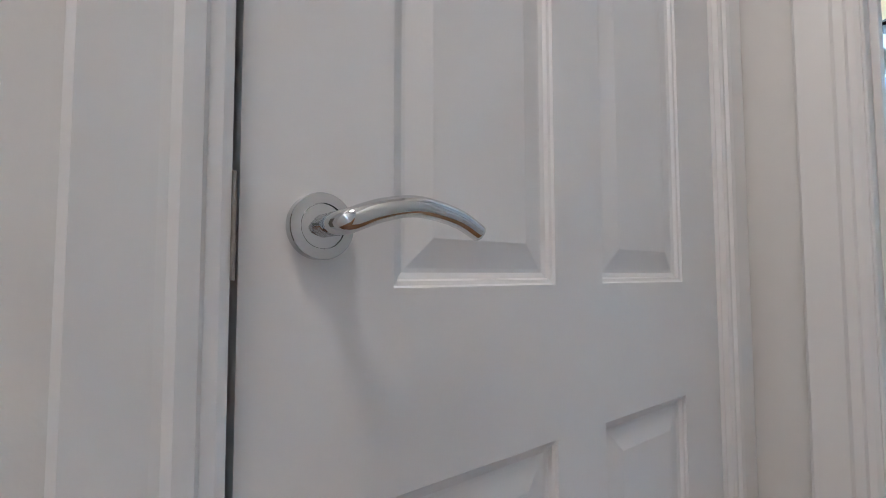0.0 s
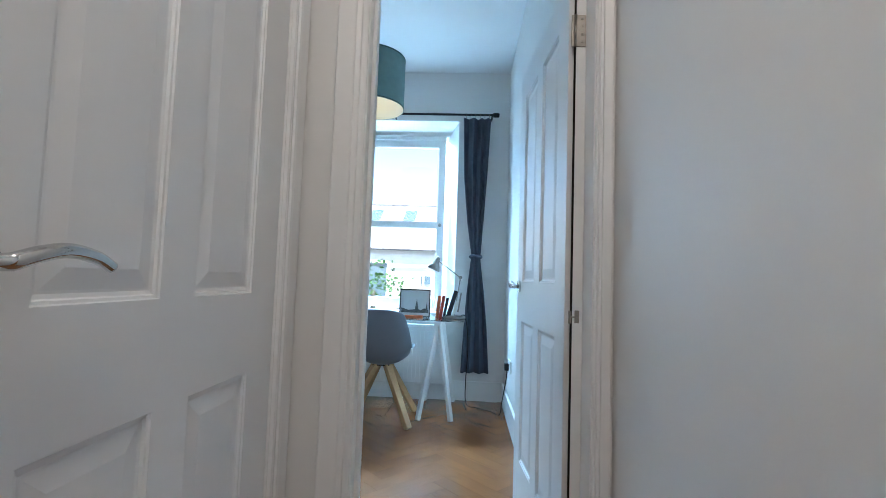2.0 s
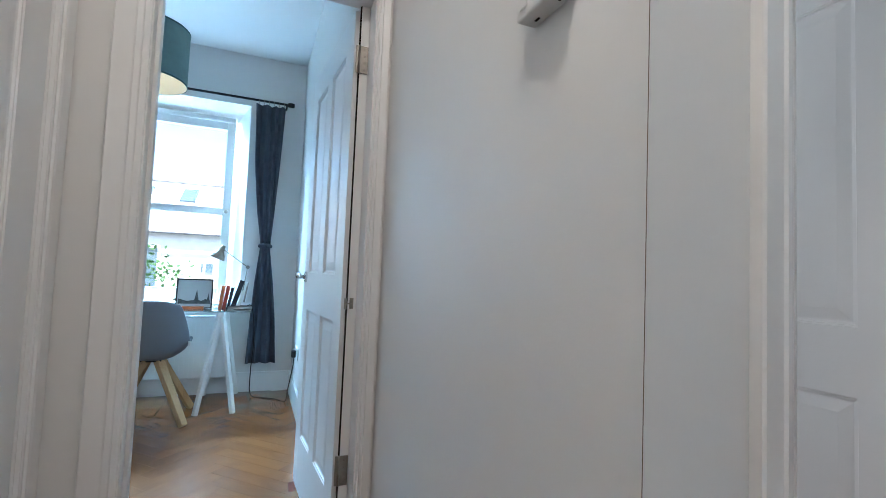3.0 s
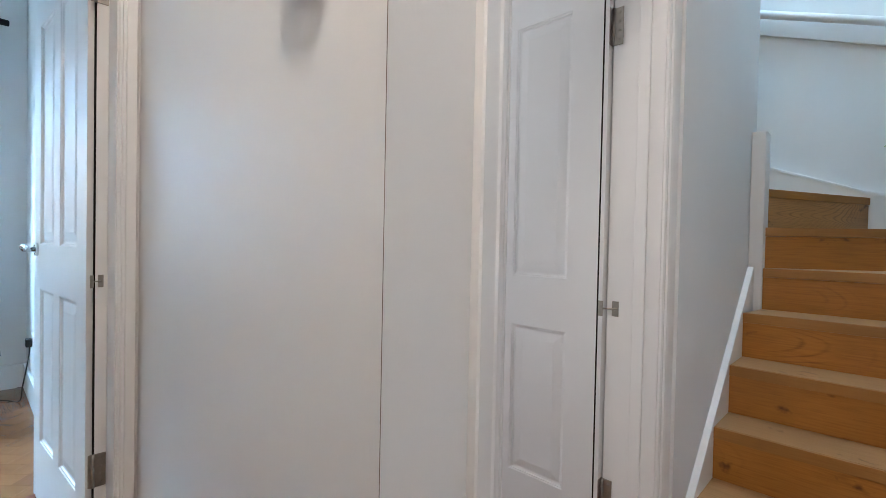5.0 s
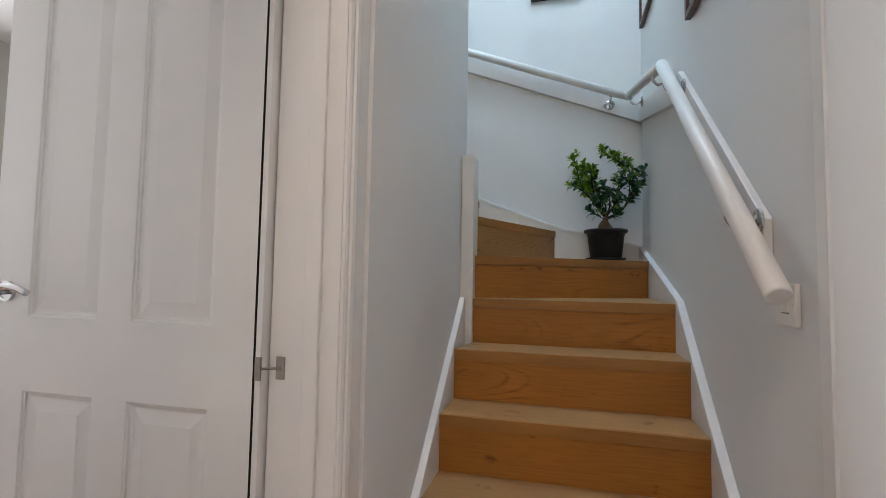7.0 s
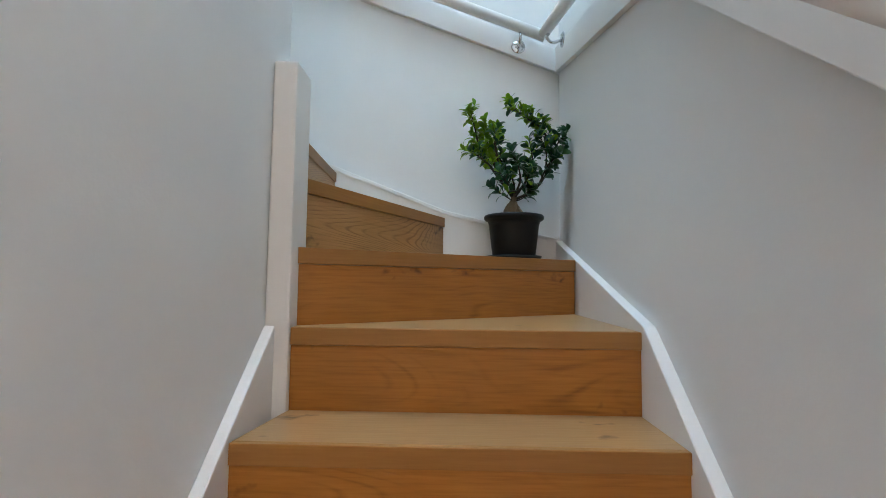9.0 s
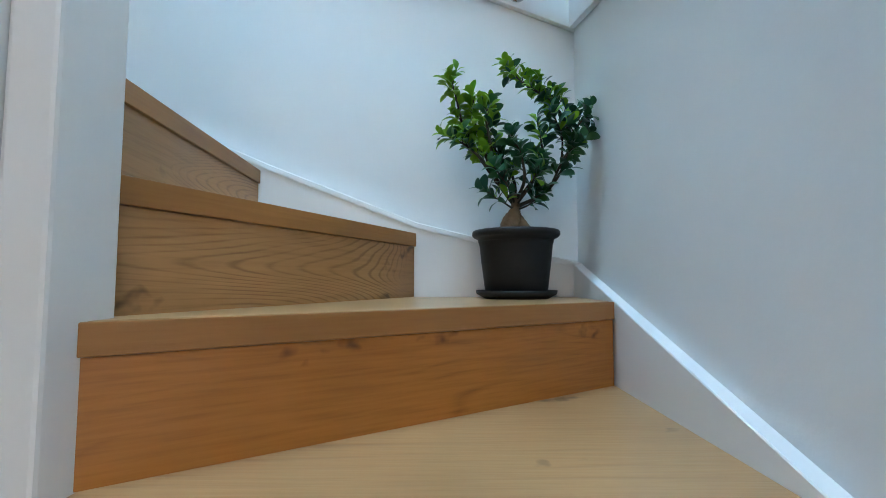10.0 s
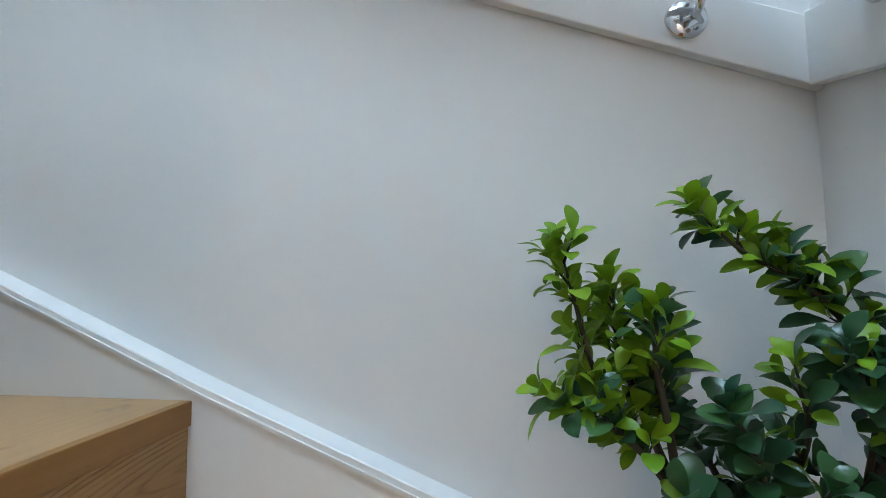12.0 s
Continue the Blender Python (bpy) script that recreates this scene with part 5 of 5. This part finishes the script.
for z in (2.5, 1.8, 1.0, 0.15):
    rowv = [bm.verts.new((-2.8 + 0.02 * math.sin(c * 0.9), 3.05 + 0.5 * c / 30, z)) for c in range(31)]
    if prev:
        for c in range(30):
            bm.faces.new((prev[c], prev[c + 1], rowv[c + 1], rowv[c])).smooth = True
    prev = rowv
nco = part("cloth", bm, M_NAVY, nc)
n4 = nco.modifiers.new("thick", "SOLIDIFY")
n4.thickness = 0.004
bm = bmesh.new()
tube(bm, [(-2.8, 1.6, 2.52), (-2.8, 3.75, 2.52)], 0.011, 12)
tube(bm, [(-2.849, 3.7, 2.52), (-2.8, 3.7, 2.52)], 0.007, 8)
part("pole", bm, M_BLACK, nc)

# ---- outside ----
GZ = -3.2
gm = bmesh.new()
box(gm, -1500, 1500, -1500, 1500, GZ - 0.2, GZ)
tagged(part("ground", gm, M_GROUND), "grey street and ground far below the window", "ground", "", "structure")
hs = thing("terraced_house", "pale rendered terraced house with a slate roof across the street", "house")
boxpart("wall", (-24, -16, -14, 12, GZ, 2.05), M_STONE, hs)
bm = bmesh.new()
prism(bm, [(-15.7, -14.2, 2.05), (-19.9, -14.2, 4.3), (-24.3, -14.2, 2.05)], (0, 26.4, 0))
part("roof", bm, M_SLATE, hs)
bm = bmesh.new()
for k in range(8, 18):
    f = (k + 0.5) / 18
    x, z = -15.7 - 4.2 * f, 2.05 + 2.25 * f
    box(bm, x - 0.012, x + 0.012, -14.2, 12.2, z, z + 0.02)
part("slate_course", bm, M_COURSE, hs)
bm = bmesh.new()
tube(bm, [(-15.62, -14.2, 2.03), (-15.62, 12.2, 2.03)], 0.04, 8)
part("gutter", bm, M_COURSE, hs)
for y in (-9, -5.6, -3.55, -2.05, -0.2, 2.1, 4.2, 8.4):
    bm = bmesh.new()
    prism(bm, [(-18.1, y, 3.335), (-19.2, y, 3.925), (-19.2, y + 0.5, 3.925), (-18.1, y + 0.5, 3.335)], (0.03, 0, 0.06))
    part("rooflight", bm, M_HOUSEGLASS, hs, "tilted roof window")
for y in (-11, -7, -3.2, 0.35, 2.4, 6.5, 10):
    for z in (-2.2, 0.1):
        wp = boxpart("house_window", (-16.02, -15.93, y, y + 1.0, z, z + 1.5), M_GLOSS, hs, "white framed window", b=0.01)
        boxpart("window_pane", (-15.93, -15.915, y + 0.08, y + 0.92, z + 0.08, z + 1.42), M_HOUSEGLASS, wp)
for y, w in ((-1.01, 0.09), (-0.88, 0.26)):
    wp = boxpart("house_window", (-16.02, -15.95, y, y + w, 0.76, 1.1), M_GLOSS, hs, "small white framed window", b=0.005)
    boxpart("window_pane", (-15.95, -15.94, y + 0.02, y + w - 0.02, 0.78, 1.08), M_HOUSEGLASS, wp)
bm = bmesh.new()
tube(bm, [(-19.9, -14.2, 4.31), (-19.9, 12.2, 4.31)], 0.06, 8)
part("ridge_cap", bm, M_COURSE, hs)
boxpart("chimney", (-20.4, -19.4, 4.6, 6.0, 3.6, 5.6), M_STONE, hs)
tr = thing("street_tree", "leafy green tree outside the study window", "tree", pose(-6.4, -0.85, GZ))
bm = bmesh.new()
tube(bm, curve_pts([(0, 0, 0), (0.03, 0.02, 1.0), (0, 0.04, 2.2), (0.02, 0, 4.0)], 5), [0.13 - 0.006 * k for k in range(16)], 10)
r2 = random.Random(4)
tips = []
for k in range(16):
    a = r2.uniform(0, 6.28)
    z = r2.uniform(2.2, 3.7)
    tip = Vector((0.75 * math.cos(a), 0.75 * math.sin(a), z + r2.uniform(0.3, 0.7)))
    tube(bm, [(0, 0.02, z), tip * 0.5 + Vector((0, 0, z * 0.5 + 0.1)), tip], [0.035, 0.022, 0.008], 6)
    tips.append(tip)
part("trunk", bm, M_TWIG, tr)
bm = bmesh.new()
for tip in tips + [Vector((0, 0, 4.15)), Vector((0.3, 0.3, 4.05)), Vector((0.1, -0.3, 4.1)), Vector((-0.3, 0.1, 4.1))]:
    for k in range(60):
        c = tip + Vector((r2.gauss(0, 0.2), r2.gauss(0, 0.2), r2.gauss(0, 0.17)))
        u = Vector((r2.uniform(-1, 1), r2.uniform(-1, 1), r2.uniform(-0.6, 0.6))).normalized()
        w = u.orthogonal().normalized()
        w = Matrix.Rotation(r2.uniform(0, 6.28), 3, u) @ w
        s = r2.uniform(0.035, 0.06)
        bm.faces.new([bm.verts.new(c + u * s), bm.verts.new(c + w * s * 0.5), bm.verts.new(c - u * s), bm.verts.new(c - w * s * 0.5)])
part("crown", bm, M_STREETLEAF, tr)


# ---- parquet blocks of the study floor, herringbone, zigzags running away from the door ----
def block_mesh(w, l):
    bm = bmesh.new()
    box(bm, -l / 2, l / 2, -w / 2, w / 2, -0.011, 0.0)
    bev(bm, 0.0004, 1)
    me = bpy.data.meshes.new("parquet_block")
    bm.to_mesh(me)
    bm.free()
    me.materials.append(M_PARQUET)
    return me


BW, BL = 0.09, 0.45
bmh = block_mesh(BW - 0.0003, BL - 0.0003)
R45 = Matrix.Rotation(radians(-45), 4, "Z")
near, rest = [], []
for n in range(-60, 60):
    for j in range(-8, 9):
        for v in (0, 1):
            ox, oy = n * BW + j * BL, n * BW - j * BL
            cx, cy = (ox + BL / 2, oy + BW / 2) if v == 0 else (ox + BL + BW / 2, oy + BW - BL / 2)
            c = R45 @ Vector((cx, cy, 0))
            x, y = c.x - 1.5, c.y - 0.12
            if -2.95 < x < -0.45 and -1.55 < y < 1.08:
                m = Matrix.Translation((x, y, 0)) @ R45 @ Matrix.Rotation(radians(90 * v), 4, "Z")
                (near if -2.35 < x and -0.35 < y and len(near) < 290 else rest).append(m)
for m in near:
    ob = new("parquet_block", bmh)
    ob.parent = fl
    ob.matrix_basis = m
bm = bmesh.new()
for m in rest:
    start = len(bm.verts)
    bm.from_mesh(bmh)
    bm.verts.ensure_lookup_table()
    bmesh.ops.transform(bm, matrix=m, verts=bm.verts[start:])
tagged(part("parquet_rest", bm, M_PARQUET, fl, "oak parquet along the walls"), kind="stuff")
# a plain border under the blocks
boxpart("border_boards", (-2.848, -0.272, -1.598, 1.088, -0.0115, -0.0045), M_PARQUET, fl, "oak border under the parquet")
